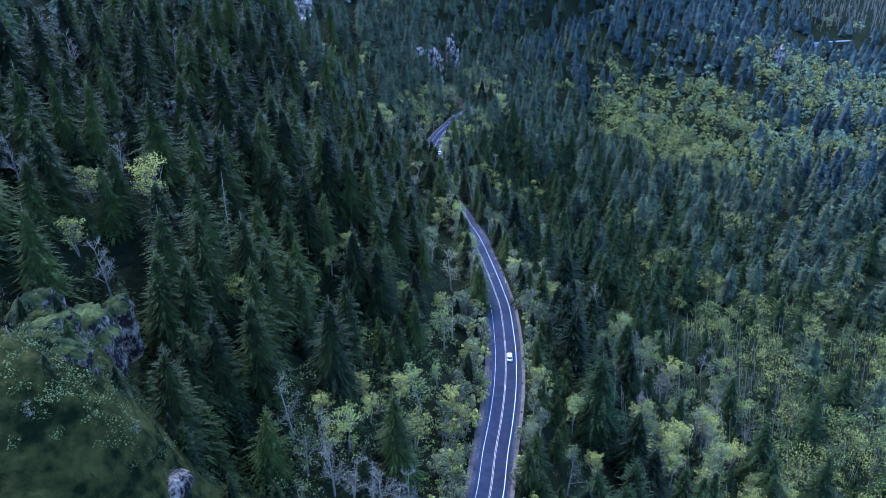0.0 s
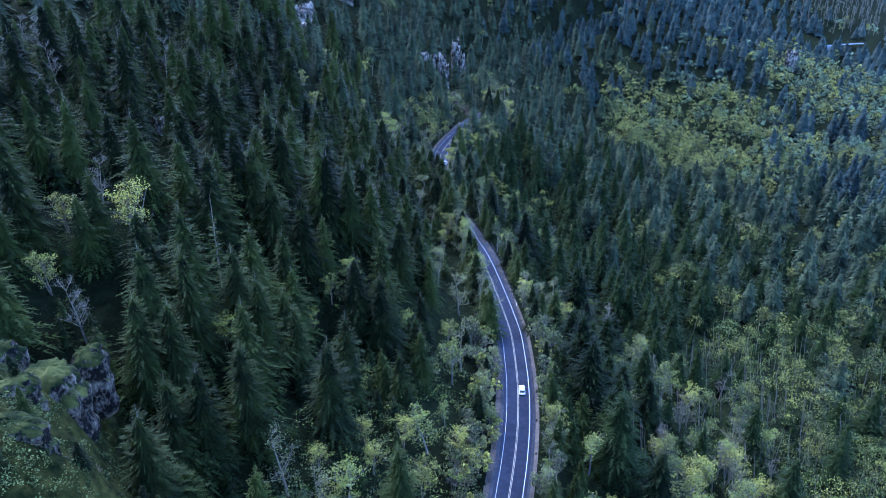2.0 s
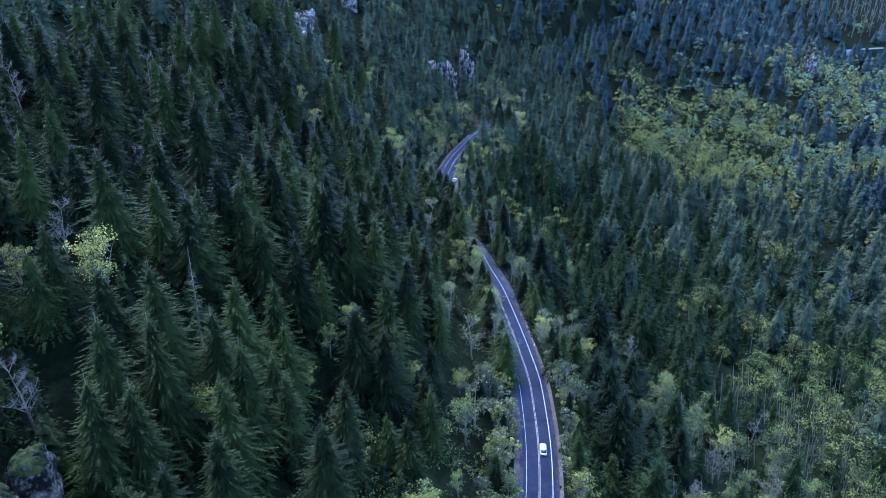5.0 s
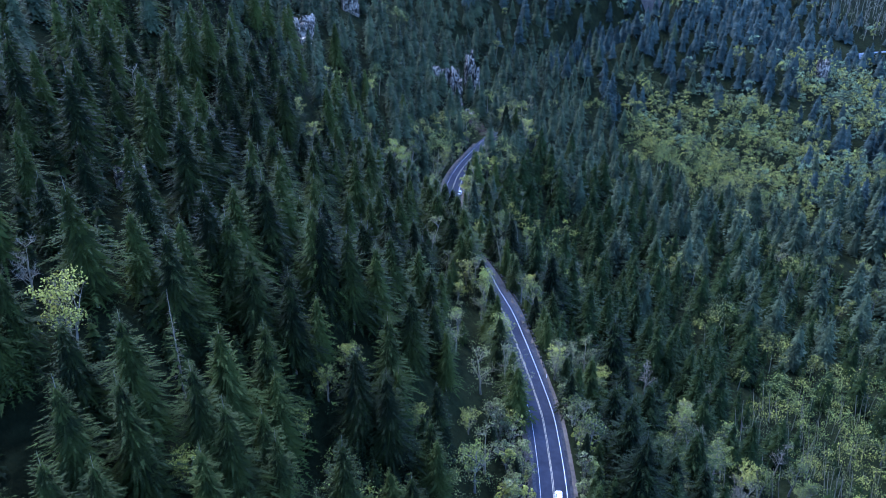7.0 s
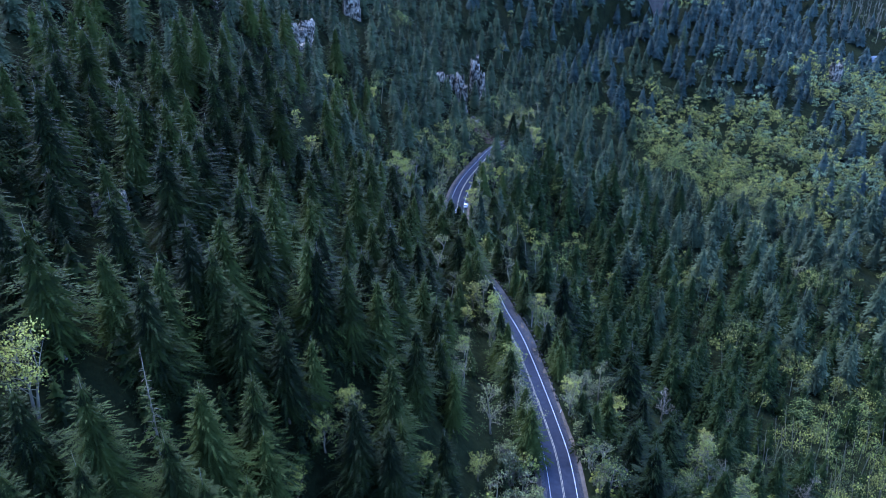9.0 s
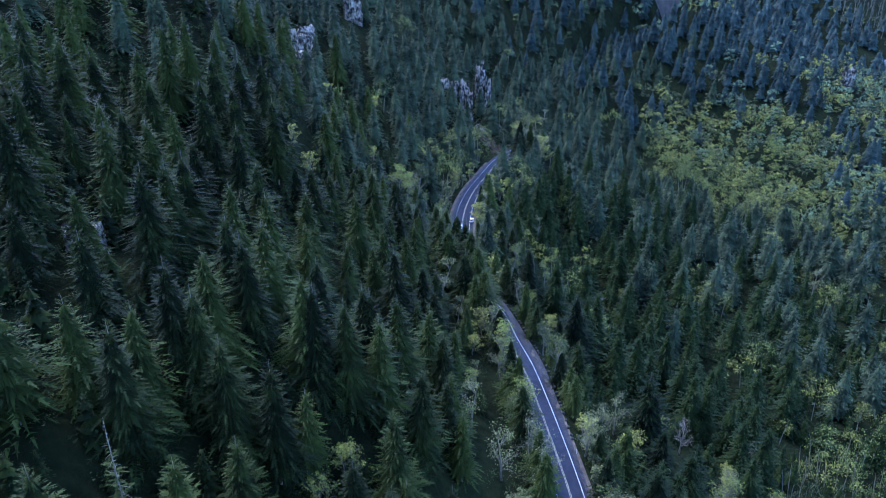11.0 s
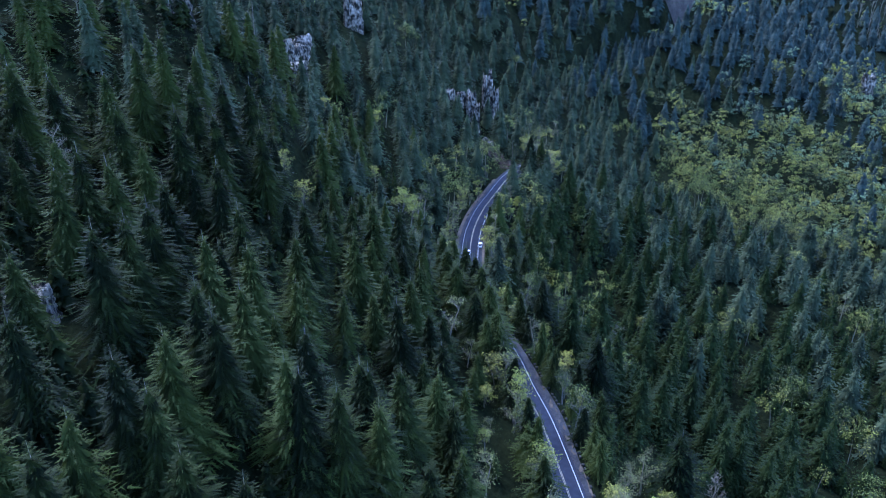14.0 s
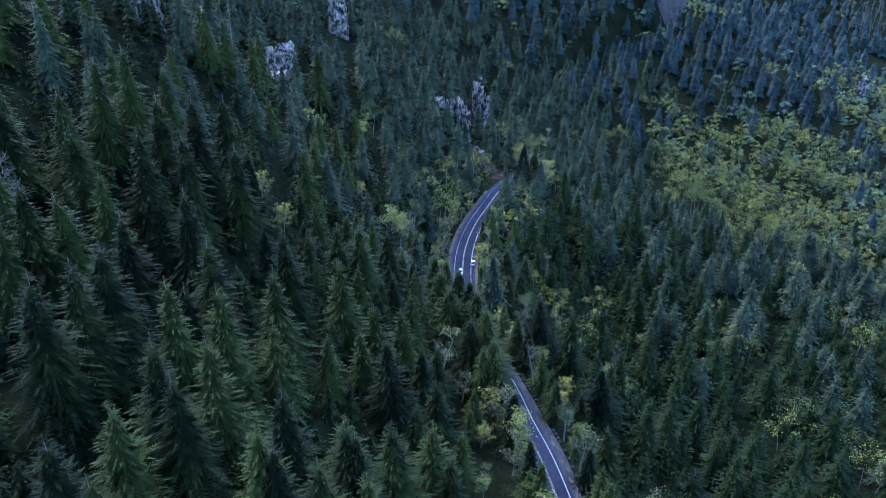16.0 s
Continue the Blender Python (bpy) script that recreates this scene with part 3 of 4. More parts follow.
clear |= (np.abs(u) < 13) & (u > 0) & (sy > 245) & (sy < 330)                                       # pull-out
for cx, cy, rx_, ry_ in ((-1, 522, 9, 13), (9, 508, 10, 11), (7, 553, 6, 5), (-69, 505, 8, 22), (-86, 432, 10, 18), (-100, 343, 8, 15), (358, 764, 9, 22)):
    clear |= ((sx - cx) / rx_) ** 2 + ((sy - cy) / ry_) ** 2 < 1
clear |= near_any(sx, sy, TALL_FIRS + NEAR_FIRS, 5.6) | near_any(sx, sy, YELLOW_TREES + PALE_TREES + BARE_TREES + DEAD_FIRS, 5.6)
clear |= (u < 0) & (u > -15) & (sy > 212) & (sy < 345)                                              # the tall hedge of trees below
is_extra = (np.arange(len(spots)) >= first_extra)[~clear]
spots = spots[~clear]
u = u[~clear]
lot = value_noise(spots[:, 0], spots[:, 1], 46, 21) + 0.55 * value_noise(spots[:, 0], spots[:, 1], 19, 22) + 0.5 * rng.normal(0, 1, len(spots))      # kinds stand in clumps
lot = np.where(u > 18, (lot.argsort().argsort() + 0.5) / len(lot), rng.uniform(0, 1, len(lot)))
leafy = is_extra | (lot < broadleaf_share(spots[:, 0], spots[:, 1], u))
zs = ground(spots[:, 0], spots[:, 1])
near = np.hypot(spots[:, 0] + 20, (spots[:, 1] - 215) * 0.75)
order = np.argsort(near)
fir_near = [i for i in order if not leafy[i]][:160]
leaf_near = [i for i in order if leafy[i]][:150]


def stand(x, y, size, lean=2.5, sink=0.2):
    return pose(x, y, float(ground(x, y)[0]) - sink, rng.uniform(-lean, lean), rng.uniform(-lean, lean), rng.uniform(0, 360)) @ Matrix.Diagonal((size * rng.uniform(0.9, 1.1), size * rng.uniform(0.9, 1.1), size, 1))


def off_road(x, y, gap=7.5):
    """The place, moved sideways to clear the road."""
    d = float(side_of(x, y, ROAD)[0])
    return (x + (gap - d if d >= 0 else -gap - d), y) if abs(d) < gap else (x, y)


for x, y in TALL_FIRS + NEAR_FIRS:
    k = rng.randint(4)
    copy_thing(FINE_FIRS[k], stand(x, y, 28 / (29, 27, 31, 26)[k], 1.5))
for x, y, tall in OVER_ROAD_FIRS:
    x, y = off_road(x, y, 6.7)
    k = rng.randint(4)
    copy_thing(FINE_FIRS[k], stand(x, y, tall / (29, 27, 31, 26)[k], 1.5) @ Matrix.Diagonal((1.2, 1.2, 1, 1)))
for places, kinds, size, lean in ((YELLOW_TREES[:1], (2,), 1.15, 4), (YELLOW_TREES[1:], (2,), 0.68, 4), (PALE_TREES, (3, 3, 0), 1.0, 4), (BARE_TREES, (4,), 1.0, 5)):
    for x, y in places:
        x, y = off_road(x, y)
        copy_thing(LEAFY[kinds[rng.randint(len(kinds))]], stand(x, y, size * rng.uniform(0.9, 1.12), lean))
for i in fir_near:
    low = 0.62 if -22 < u[i] < 20 else 1.0
    copy_thing(FIRS[rng.randint(len(FIRS))] if u[i] < 22 else BROAD_FIRS[rng.randint(3)], stand(*spots[i], rng.uniform(0.65, 1.1) * low if u[i] < 22 else rng.uniform(0.9, 1.4)))
for i in leaf_near:
    low = 0.62 if abs(u[i]) < 20 else 1.0
    if u[i] < -24:
        copy_thing(LEAFY[rng.choice([2, 3, 3, 4])], stand(*spots[i], rng.uniform(0.5, 0.8), 6))
        continue
    copy_thing(LEAFY[rng.choice(5, p=[0.27, 0.23, 0.16, 0.22, 0.12])], stand(*spots[i], rng.uniform(0.85, 1.25) * low, 6))

# trees close along the road: tall on the hillside, lower on the outer side
for y0, y1, side, step, low, high in ((224, 345, -1, 4.0, 0.72, 1.0), (140, 250, 1, 7.0, 0.45, 0.8), (250, 345, 1, 6.0, 0.5, 0.85), (372, 470, 1, 7.0, 0.3, 0.5), (395, 452, 1, 5.0, 0.35, 0.6), (492, 585, 1, 4.5, 0.9, 1.2), (505, 585, -1, 7.0, 0.5, 0.9)):
    run = ROAD[(ROAD[:, 1] > y0) & (ROAD[:, 1] < y1)]
    for p, q in zip(run[:-1:max(1, round(step / 1.5))], run[1::max(1, round(step / 1.5))]):
        d = (q - p) / np.linalg.norm(q - p)
        off = side * (rng.uniform(7.0, 9.2) + (2.0 if side > 0 and y1 < 350 else 0))
        x, y = p[0] + d[1] * off, p[1] - d[0] * off
        if rng.uniform() < 0.58:
            copy_thing(FIRS[rng.randint(5)], stand(x, y, rng.uniform(low, high)))
        else:
            copy_thing(LEAFY[rng.choice([0, 2, 3, 3])], stand(x, y, rng.uniform(low + 0.2, high + 0.3)))

# bushy young growth close beside the road
for y0, y1, side, step, near_edge, far_edge in ((118, 226, -1, 2.2, 5.8, 15.0), (128, 250, 1, 3.0, 7.0, 12.0), (330, 480, -1, 4.5, 6.2, 12.0), (335, 470, 1, 4.5, 8.0, 14.0)):
    run = ROAD[(ROAD[:, 1] > y0) & (ROAD[:, 1] < y1)]
    every = max(1, round(step / 1.5))
    for p, q in zip(run[:-1:every], run[1::every]):
        d = (q - p) / np.linalg.norm(q - p)
        off = side * rng.uniform(near_edge, far_edge)
        copy_thing(SHRUBS[rng.choice(4, p=[0.34, 0.22, 0.2, 0.24])], stand(p[0] + d[1] * off, p[1] - d[0] * off, rng.uniform(0.65, 1.1) + 0.04 * (abs(off) - near_edge), 8))

# dead firs: a pale spar with short broken boughs
rd = np.random.RandomState(44)
spar = tagged(new("dead_fir"), "dead fir with a bare pale grey trunk", "dead tree", "dead firs")
s5 = np.linspace(0, 1, 5)
sticks = [tube(np.stack([0.3 * s5**2, 0.2 * s5, 26 * s5 - 1], 1), 0.3 * (1.02 - s5), 6)]
for h in np.linspace(5, 24, 60):
    a, ln = rd.uniform(0, 6.28), (26 - h) * 0.13 * rd.uniform(0.4, 1.1)
    sticks.append(tube([(0, 0, h), (math.cos(a) * ln * 0.5, math.sin(a) * ln * 0.5, h - 0.05 * ln), (math.cos(a) * ln, math.sin(a) * ln, h - 0.3 * ln)], [0.05, 0.035, 0.01], 3))
part("trunk", mesh_of("dead_trunk", *join(sticks), M_PALEBARK), spar)
part("crown", mesh_of("dead_crown", *fir_crown(rd, 21, 3.6, 20, 4, 4), M_NEEDLE), spar, "thin remaining green boughs")
for x, y in lattice(-84, -44, 70, 122, 7.5):
    kind = rng.uniform()
    copy_thing(LEAFY[4] if kind < 0.3 else SHRUBS[1] if kind < 0.45 else FIRS[rng.randint(4)], stand(x, y, rng.uniform(0.16, 0.34), 10))
for x, y in DEAD_FIRS:
    copy_thing(spar, stand(x, y, rng.uniform(0.85, 1.0), 3))
for tree in FIRS + BROAD_FIRS + FINE_FIRS + LEAFY + SHRUBS + [spar]:
    for ob in (*tree.children_recursive, tree):
        bpy.data.objects.remove(ob)

# ---- the woods farther off, laid together
done = set(fir_near) | set(leaf_near)
rest = [i for i in order if i not in done]
protos = {"close": [fir_whole(np.random.RandomState(50 + k), 24, 7.2, 22, 10, 4, 12, 10, 0.42, 0.58) for k in range(6)],
          "mid": [fir_whole(np.random.RandomState(60 + k), 24, 7.8, 18, 10, 3, 10, 10, 0.42, 0.64) for k in range(7)],
          "far": [fir_whole(np.random.RandomState(70 + k), 25, 7.6, 14, 8, 1, 10, 12, 0.5, 0.72) for k in range(9)],
          "dim": [fir_whole(np.random.RandomState(80 + k), 25, 8.0, 8, 5, 1, 8, 8, 0.7, 0.92) for k in range(9)]}
leaf_protos = {}
for kind, clumps, each, size in (("mid", 17, 34, 0.22), ("far", 13, 24, 0.34), ("dim", 9, 15, 0.5)):
    leaf_protos[kind] = [full_crown(np.random.RandomState(90 + k), 16 if kind == "mid" else 15, 5.2 if kind == "mid" else 3.8, clumps, each, size) for k in range(7)]


def lay(protos_of, chosen, lo, hi):
    out = []
    for i in chosen:
        d = near[i]
        kind = "close" if d < 150 and protos_of is protos else "mid" if d < 350 else "far" if d < 520 else "dim"
        v, f = protos_of[kind][rng.randint(len(protos_of[kind]))]
        s, a = rng.uniform(lo, hi), rng.uniform(0, 6.28)
        if protos_of is protos and u[i] > 22:       # tall old trees on the valley floor
            s = rng.uniform(0.95, 1.5)
        c, sn = math.cos(a) * s, math.sin(a) * s
        w = np.stack([v[:, 0] * c - v[:, 1] * sn + spots[i, 0], v[:, 0] * sn + v[:, 1] * c + spots[i, 1], v[:, 2] * s + zs[i] - 1.6 * s], 1)
        out.append((w, f))
    return join(out)


# young firs in the gaps of the hillside woods
young = lattice(-125, -14, 100, 440, 7.2)
young = young[~near_any(young[:, 0], young[:, 1], list(spots[near < 330]) + TALL_FIRS + NEAR_FIRS, 4.2) & ~(((young[:, 0] + 67) / 17) ** 2 + ((young[:, 1] - 98) / 20) ** 2 < 1) & (side_of(young[:, 0], young[:, 1], ROAD) < -9)]
valley = lattice(32, 235, 190, 470, 8.6)
valley = valley[~near_any(valley[:, 0], valley[:, 1], list(spots[(near < 330) & (u > 15)]), 5.0) & (side_of(valley[:, 0], valley[:, 1], ROAD) > 14) & (valley[:, 0] < 80 + 0.62 * valley[:, 1])]
small = [fir_whole(np.random.RandomState(100 + k), 11, 3.8, 10, 7, 2, 6, 7, 0.5, 0.6) for k in range(6)]
laid = []
for (x, y), z in zip(young, ground(young[:, 0], young[:, 1])):
    v, f = small[rng.randint(6)]
    laid.append((v * rng.uniform(0.55, 1.25) + [x, y, z - 0.2], f))
tagged(new("young_firs", mesh_of("young_firs", *join(laid), M_NEEDLE)), "small young firs filling gaps under the trees", "young firs", kind="stuff")
laid = []
for (x, y), z in zip(valley, ground(valley[:, 0], valley[:, 1])):
    v, f = small[rng.randint(6)]
    laid.append((v * rng.uniform(0.6, 1.4) + [x, y, z - 0.2], f))
tagged(new("young_cedars", mesh_of("young_cedars", *join(laid), M_NEEDLE_SHADED)), "small young firs between the valley trees, darkened as in shade", "young cedars", kind="stuff")

fir_rest = [i for i in rest if not leafy[i]]
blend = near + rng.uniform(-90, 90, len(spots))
# Needle colour changes by distance belt, standing in for haze.
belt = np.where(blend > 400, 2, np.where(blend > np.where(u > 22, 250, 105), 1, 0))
for name, lo, hi, mat, label in (("fir_woods", 0, 1, M_NEEDLE, "dense dark green fir forest covering the hillside"), ("cedar_woods", 0, 1, M_NEEDLE_SHADED, "dense fir forest on the valley floor, darkened as in shade"), ("hemlock_woods", 1, 2, M_NEEDLE_HAZE_MID, "dense conifer forest farther along the valley, coloured grey-green as by haze"),
                                 ("spruce_woods", 2, 3, M_NEEDLE_HAZE_FAR, "dense conifer forest filling the far valley, coloured blue-green as by haze")):
    tagged(new(name, mesh_of(name, *lay(protos, [i for i in fir_rest if lo <= belt[i] < hi and (lo > 0 or (u[i] > 22) == (mat is M_NEEDLE_SHADED))], 0.66, 1.08), mat)), label, "forest", kind="stuff")
leaf_rest = np.array([i for i in rest if leafy[i]])
pick = rng.uniform(0, 1, len(leaf_rest))
# Green leaf trees past 420 take the haze-tinted leaf colour.
for name, chosen, mat, label in (("green_woods", leaf_rest[(pick < 0.42) & (blend[leaf_rest] < 420)], M_LEAF, "fresh green broadleaf woods on the valley floor"),
                                 ("silvery_woods", leaf_rest[(pick < 0.42) & (blend[leaf_rest] >= 420)], M_LEAF_HAZE, "broadleaf woods in the far valley, coloured silvery green as by haze"),
                                 ("yellow_woods", leaf_rest[(pick >= 0.42) & (pick < 0.84)], M_YELLOW, "yellow-green broadleaf woods in the valley"),
                                 ("budding_woods", leaf_rest[pick >= 0.84], M_PALE, "grey-green budding broadleaf woods in the valley")):
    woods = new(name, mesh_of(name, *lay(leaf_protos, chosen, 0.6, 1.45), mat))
    tagged(woods, label, "forest", kind="stuff")
stems = []
for i in leaf_rest:
    if near[i] < 330:
        h, dx, dy = rng.uniform(10, 15), rng.uniform(-1.6, 1.6), rng.uniform(-1.6, 1.6)
        b = np.array([*spots[i], zs[i] - 0.5])
        stems.append(tube([b, b + [dx * 0.4, dy * 0.4, h * 0.5], b + [dx, dy, h]], [0.22, 0.15, 0.03], 3))
for x, y in rng.uniform(0, 1, (300, 2)) * [170, 150] + [60, 165]:
    if broadleaf_share(np.array([x]), np.array([y]), np.array([60.0]))[0] < 0.5:
        continue
    h, a = rng.uniform(11, 19), rng.uniform(2.2, 4.2)
    b = np.array([x, y, float(ground(x, y)[0]) - 0.4])
    top = b + [math.cos(a) * h * 0.18, math.sin(a) * h * 0.1, h]
    stems.append(tube([b, (b + top) / 2 + rng.uniform(-0.3, 0.3, 3), top], [0.18, 0.14, 0.05], 4))
    for k in range(4):
        c = b + (top - b) * rng.uniform(0.5, 0.95)
        stems.append(tube([c, c + np.append(rng.uniform(-1.6, 1.6, 2), rng.uniform(0.8, 2.2))], [0.05, 0.015], 3))
stems_ob = new("pale_stems", mesh_of("pale_stems", *join(stems), M_PALEBARK))
tagged(stems_ob, "slim pale trunks among the broadleaf woods", "tree trunks", kind="stuff")

# ---- low growth on verges, knoll and gaps
n = 5200
bx, by = rng.uniform(-120, 190, n), rng.uniform(70, 500, n)
bu = side_of(bx, by, ROAD)
verge = (np.abs(bu) > 6.6) & ((np.abs(bu) < 17) | (((bx + 64) / 22) ** 2 + ((by - 100) / 24) ** 2 < 1) | (rng.uniform(0, 1, n) < 0.45)) & ~((bu > 0) & (bu < 9.5))
foot = rng.normal(0, 1, (420, 2)) * [9, 10] + [2, 515]
kn = rng.normal(0, 1, (170, 2)) * [11, 12] + [-61, 93]
km = np.concatenate([rng.normal(0, 1, (60, 2)) * [wx, wy] + [cx, cy] for cx, cy, wx, wy in ((-69, 110, 5, 2.5), (-63, 95, 6, 2), (-77, 118, 5, 2), (-57, 84, 6, 2.5))])
us = np.concatenate([rng.uniform(0, 1, (650, 2)) * [170, 130] + [60, 150], rng.uniform(0, 1, (260, 2)) * [40, 90] + [-34, 112], rng.uniform(0, 1, (60, 2)) * [200, 160] + [30, 325]])
us = us[(side_of(us[:, 0], us[:, 1], ROAD) > 9.5) | (side_of(us[:, 0], us[:, 1], ROAD) < -7)]
for name, lo, mat, label in (("green_thicket", 0, M_LEAF, "leafy green thicket under the valley trees"), ("budding_thicket", 1, M_PALE, "grey-green budding thicket under the valley trees")):
    clumps = []
    for x, y, z in zip(us[lo::2, 0], us[lo::2, 1], ground(us[lo::2, 0], us[lo::2, 1])):
        e = np.array([x, y, z]) + rng.uniform(-1, 1, (4, 3)) * [2.2, 2.2, 0] + np.array([0, 0, 1]) * rng.uniform(0.5, 1, (4, 1)) * rng.uniform(1.5, 5.5)
        clumps.append(lobes(rng, e, 1.2, 15, 0.24, 0.5))
    tagged(new(name, mesh_of(name, *join(clumps), mat)), label, "thicket", kind="stuff")
for name, px, py, mat, label in (("green_undergrowth", bx[verge], by[verge], M_BRUSH, "low green undergrowth along verges and forest gaps"), ("cliff_brush", foot[:, 0], foot[:, 1], M_MOSSY, "dry grass and low brush below a cliff"), ("knoll_brush", kn[:900, 0], kn[:900, 1], M_BRUSH, "low dark green brush over a mossy knoll"), ("knoll_moss", km[:, 0], km[:, 1], M_MOSSY, "yellow-green moss and grass on knoll ledges")):
    clumps = []
    for x, y, z in zip(px, py, ground(px, py)):
        hgt = rng.uniform(0.4, 2.2)
        if name in ("knoll_brush", "knoll_moss"):
            clumps.append(lobes(rng, np.array([[x, y, z + 0.3 * hgt]]) + rng.uniform(-0.8, 0.8, (2, 3)), 0.7 + 0.3 * hgt, 34, 0.15, 0.5))
            continue
        e = np.array([x, y, z]) + rng.uniform(-1, 1, (5, 3)) * [1.1, 1.1, 0] + np.array([0, 0, 1]) * rng.uniform(0.1, 1, (5, 1)) * hgt
        clumps.append(leaves(rng, e, 6, 0.45, 0.2))
    brush = new(name, mesh_of(name, *join(clumps), mat))
    tagged(brush, label, "undergrowth", kind="stuff")


# ---------------------------------------------------------------- rocks
def outcrop(seed, x, y, width, depth, height, turn, label, sink=0.4):
    """A broken basalt outcrop: upright columns and ledges."""
    r = np.random.RandomState(seed)
    nu, nv = 64, 16
    a = np.linspace(0, 2 * np.pi, nu, endpoint=False) + r.uniform(-0.03, 0.03, nu)
    steps = np.sort(r.choice(np.arange(1, nu), 21, replace=False))
    column = np.searchsorted(steps, np.arange(nu), side="right")
    proud, crest = r.uniform(0.82, 1.08, 22)[column], (r.uniform(0.78, 1.0, 22) + 0.12 * np.sin(np.arange(22)))[column]
    square = 1 / np.maximum(np.abs(np.cos(a)), np.abs(np.sin(a))) ** 0.55
    V = []
    for h in np.linspace(0, 1, nv):
        rad = square * proud * (1.08 - 0.2 * h) * (1 + r.uniform(-0.05, 0.05, nu)) * (1 - 0.1 * (r.uniform(0, 1, 22)[column] < 0.25))
        V.append(np.stack([np.cos(a) * rad * width / 2, np.sin(a) * rad * depth / 2, h * crest * height + r.uniform(-0.02, 0.02, nu) * height - sink * height], 1))
    for inner_ring in (0.8, 0.5, 0.22):
        w = V[nv - 1] * [inner_ring, inner_ring, 1]
        w[:, 2] = w[:, 2] * 0.6 + 0.4 * V[nv - 1][:, 2].mean() + r.uniform(-0.03, 0.05, nu) * height
        V.append(w)
    nv += 3
    V = np.concatenate(V + [np.array([[0, 0, V[-1][:, 2].mean()]])])
    F = []
    for k in range(nv - 1):
        for j in range(nu):
            p, q = k * nu + j, k * nu + (j + 1) % nu
            F += [(p, q, q + nu), (p, q + nu, p + nu)]
    F += [((nv - 1) * nu + j, (nv - 1) * nu + (j + 1) % nu, nv * nu) for j in range(nu)]
    F = np.array(F)
    rock = tagged(new("rock_outcrop"), label, "rock")
    part("rock_face", mesh_of("rock_face", V, F, M_ROCK), rock)
    rock.matrix_world = pose(x, y, float(ground(x, y)[0]), 0, 0, turn)
    return rock


for k, (x, y, w, d, h, turn, label) in enumerate([
        (-69, 123, 8, 7, 6, 70, "dark basalt outcrop under brush"),
        (-4.5, 533, 6.5, 6, 25, 10, "tall fractured basalt cliff above the road"), (-2.0, 528.5, 5, 5, 24, 35, "fractured basalt cliff above the road"),
        (-11, 534, 7, 5, 9, 60, "broken basalt ledge with dry grass"), (-18, 530, 9, 5, 7, 40, "broken basalt ledge with dry grass"),
        (5.5, 556, 7, 6, 40, 15, "fractured grey basalt cliff among firs"), (10, 555, 5, 5, 35, 30, "fractured grey basalt cliff among firs"),
        (3.5, 521, 4, 4, 5, 25, "broken basalt at the foot of a cliff"), (6.5, 516, 4, 3.5, 4, 15, "broken basalt at the foot of a cliff"), (-5.2, 526, 2.6, 2.6, 4, 50, "pale broken block at the foot of a cliff"),
        (-70, 527, 11, 8, 30, 15, "grey basalt pinnacle among firs"), (-88, 455, 20, 12, 16, 50, "dark basalt outcrop on the wooded slope"), (-84, 440, 9, 8, 10, 20, "dark basalt ledge on the wooded slope"),
        (-104, 360, 12, 9, 18, 35, "pale grey basalt crag on the slope"), (-84, 224, 8, 7, 10, 15, "dark rock in a forest gap"), (362, 786, 12, 9, 34, 10, "pale rock pinnacle rising from firs")]):
    outcrop(201 + k, x, y, w, d, h, turn, label)



def boulder_mesh(name, seed, sx_, sy_, sz_, mat, nu=18, nv=11, rough=0.16):
    r = np.random.RandomState(seed)
    V, F = [], []
    lump = r.normal(0, 1, (6, 3))
    for k in range(nv):
        th = np.pi * (k + 0.5) / nv
        for j in range(nu):
            ph = 2 * np.pi * j / nu
            d = np.array([math.sin(th) * math.cos(ph), math.sin(th) * math.sin(ph), math.cos(th)])
            V.append(d * [sx_, sy_, sz_] * (1 + rough * np.sin(lump @ d * 1.6).mean() * 2 + r.uniform(-0.03, 0.03)))
    for k in range(nv - 1):
        for j in range(nu):
            p, q = k * nu + j, k * nu + (j + 1) % nu
            F += [(p, p + nu, q + nu), (p, q + nu, q)]
    V += [np.array([0, 0, V[0][2] * 1.01]), np.array([0, 0, V[-1][2]])]
    n = nv * nu
    F += [(n, j, (j + 1) % nu) for j in range(nu)] + [(n + 1, (nv - 1) * nu + (j + 1) % nu, (nv - 1) * nu + j) for j in range(nu)]
    return mesh_of(name, np.array(V), np.array(F), mat, True)


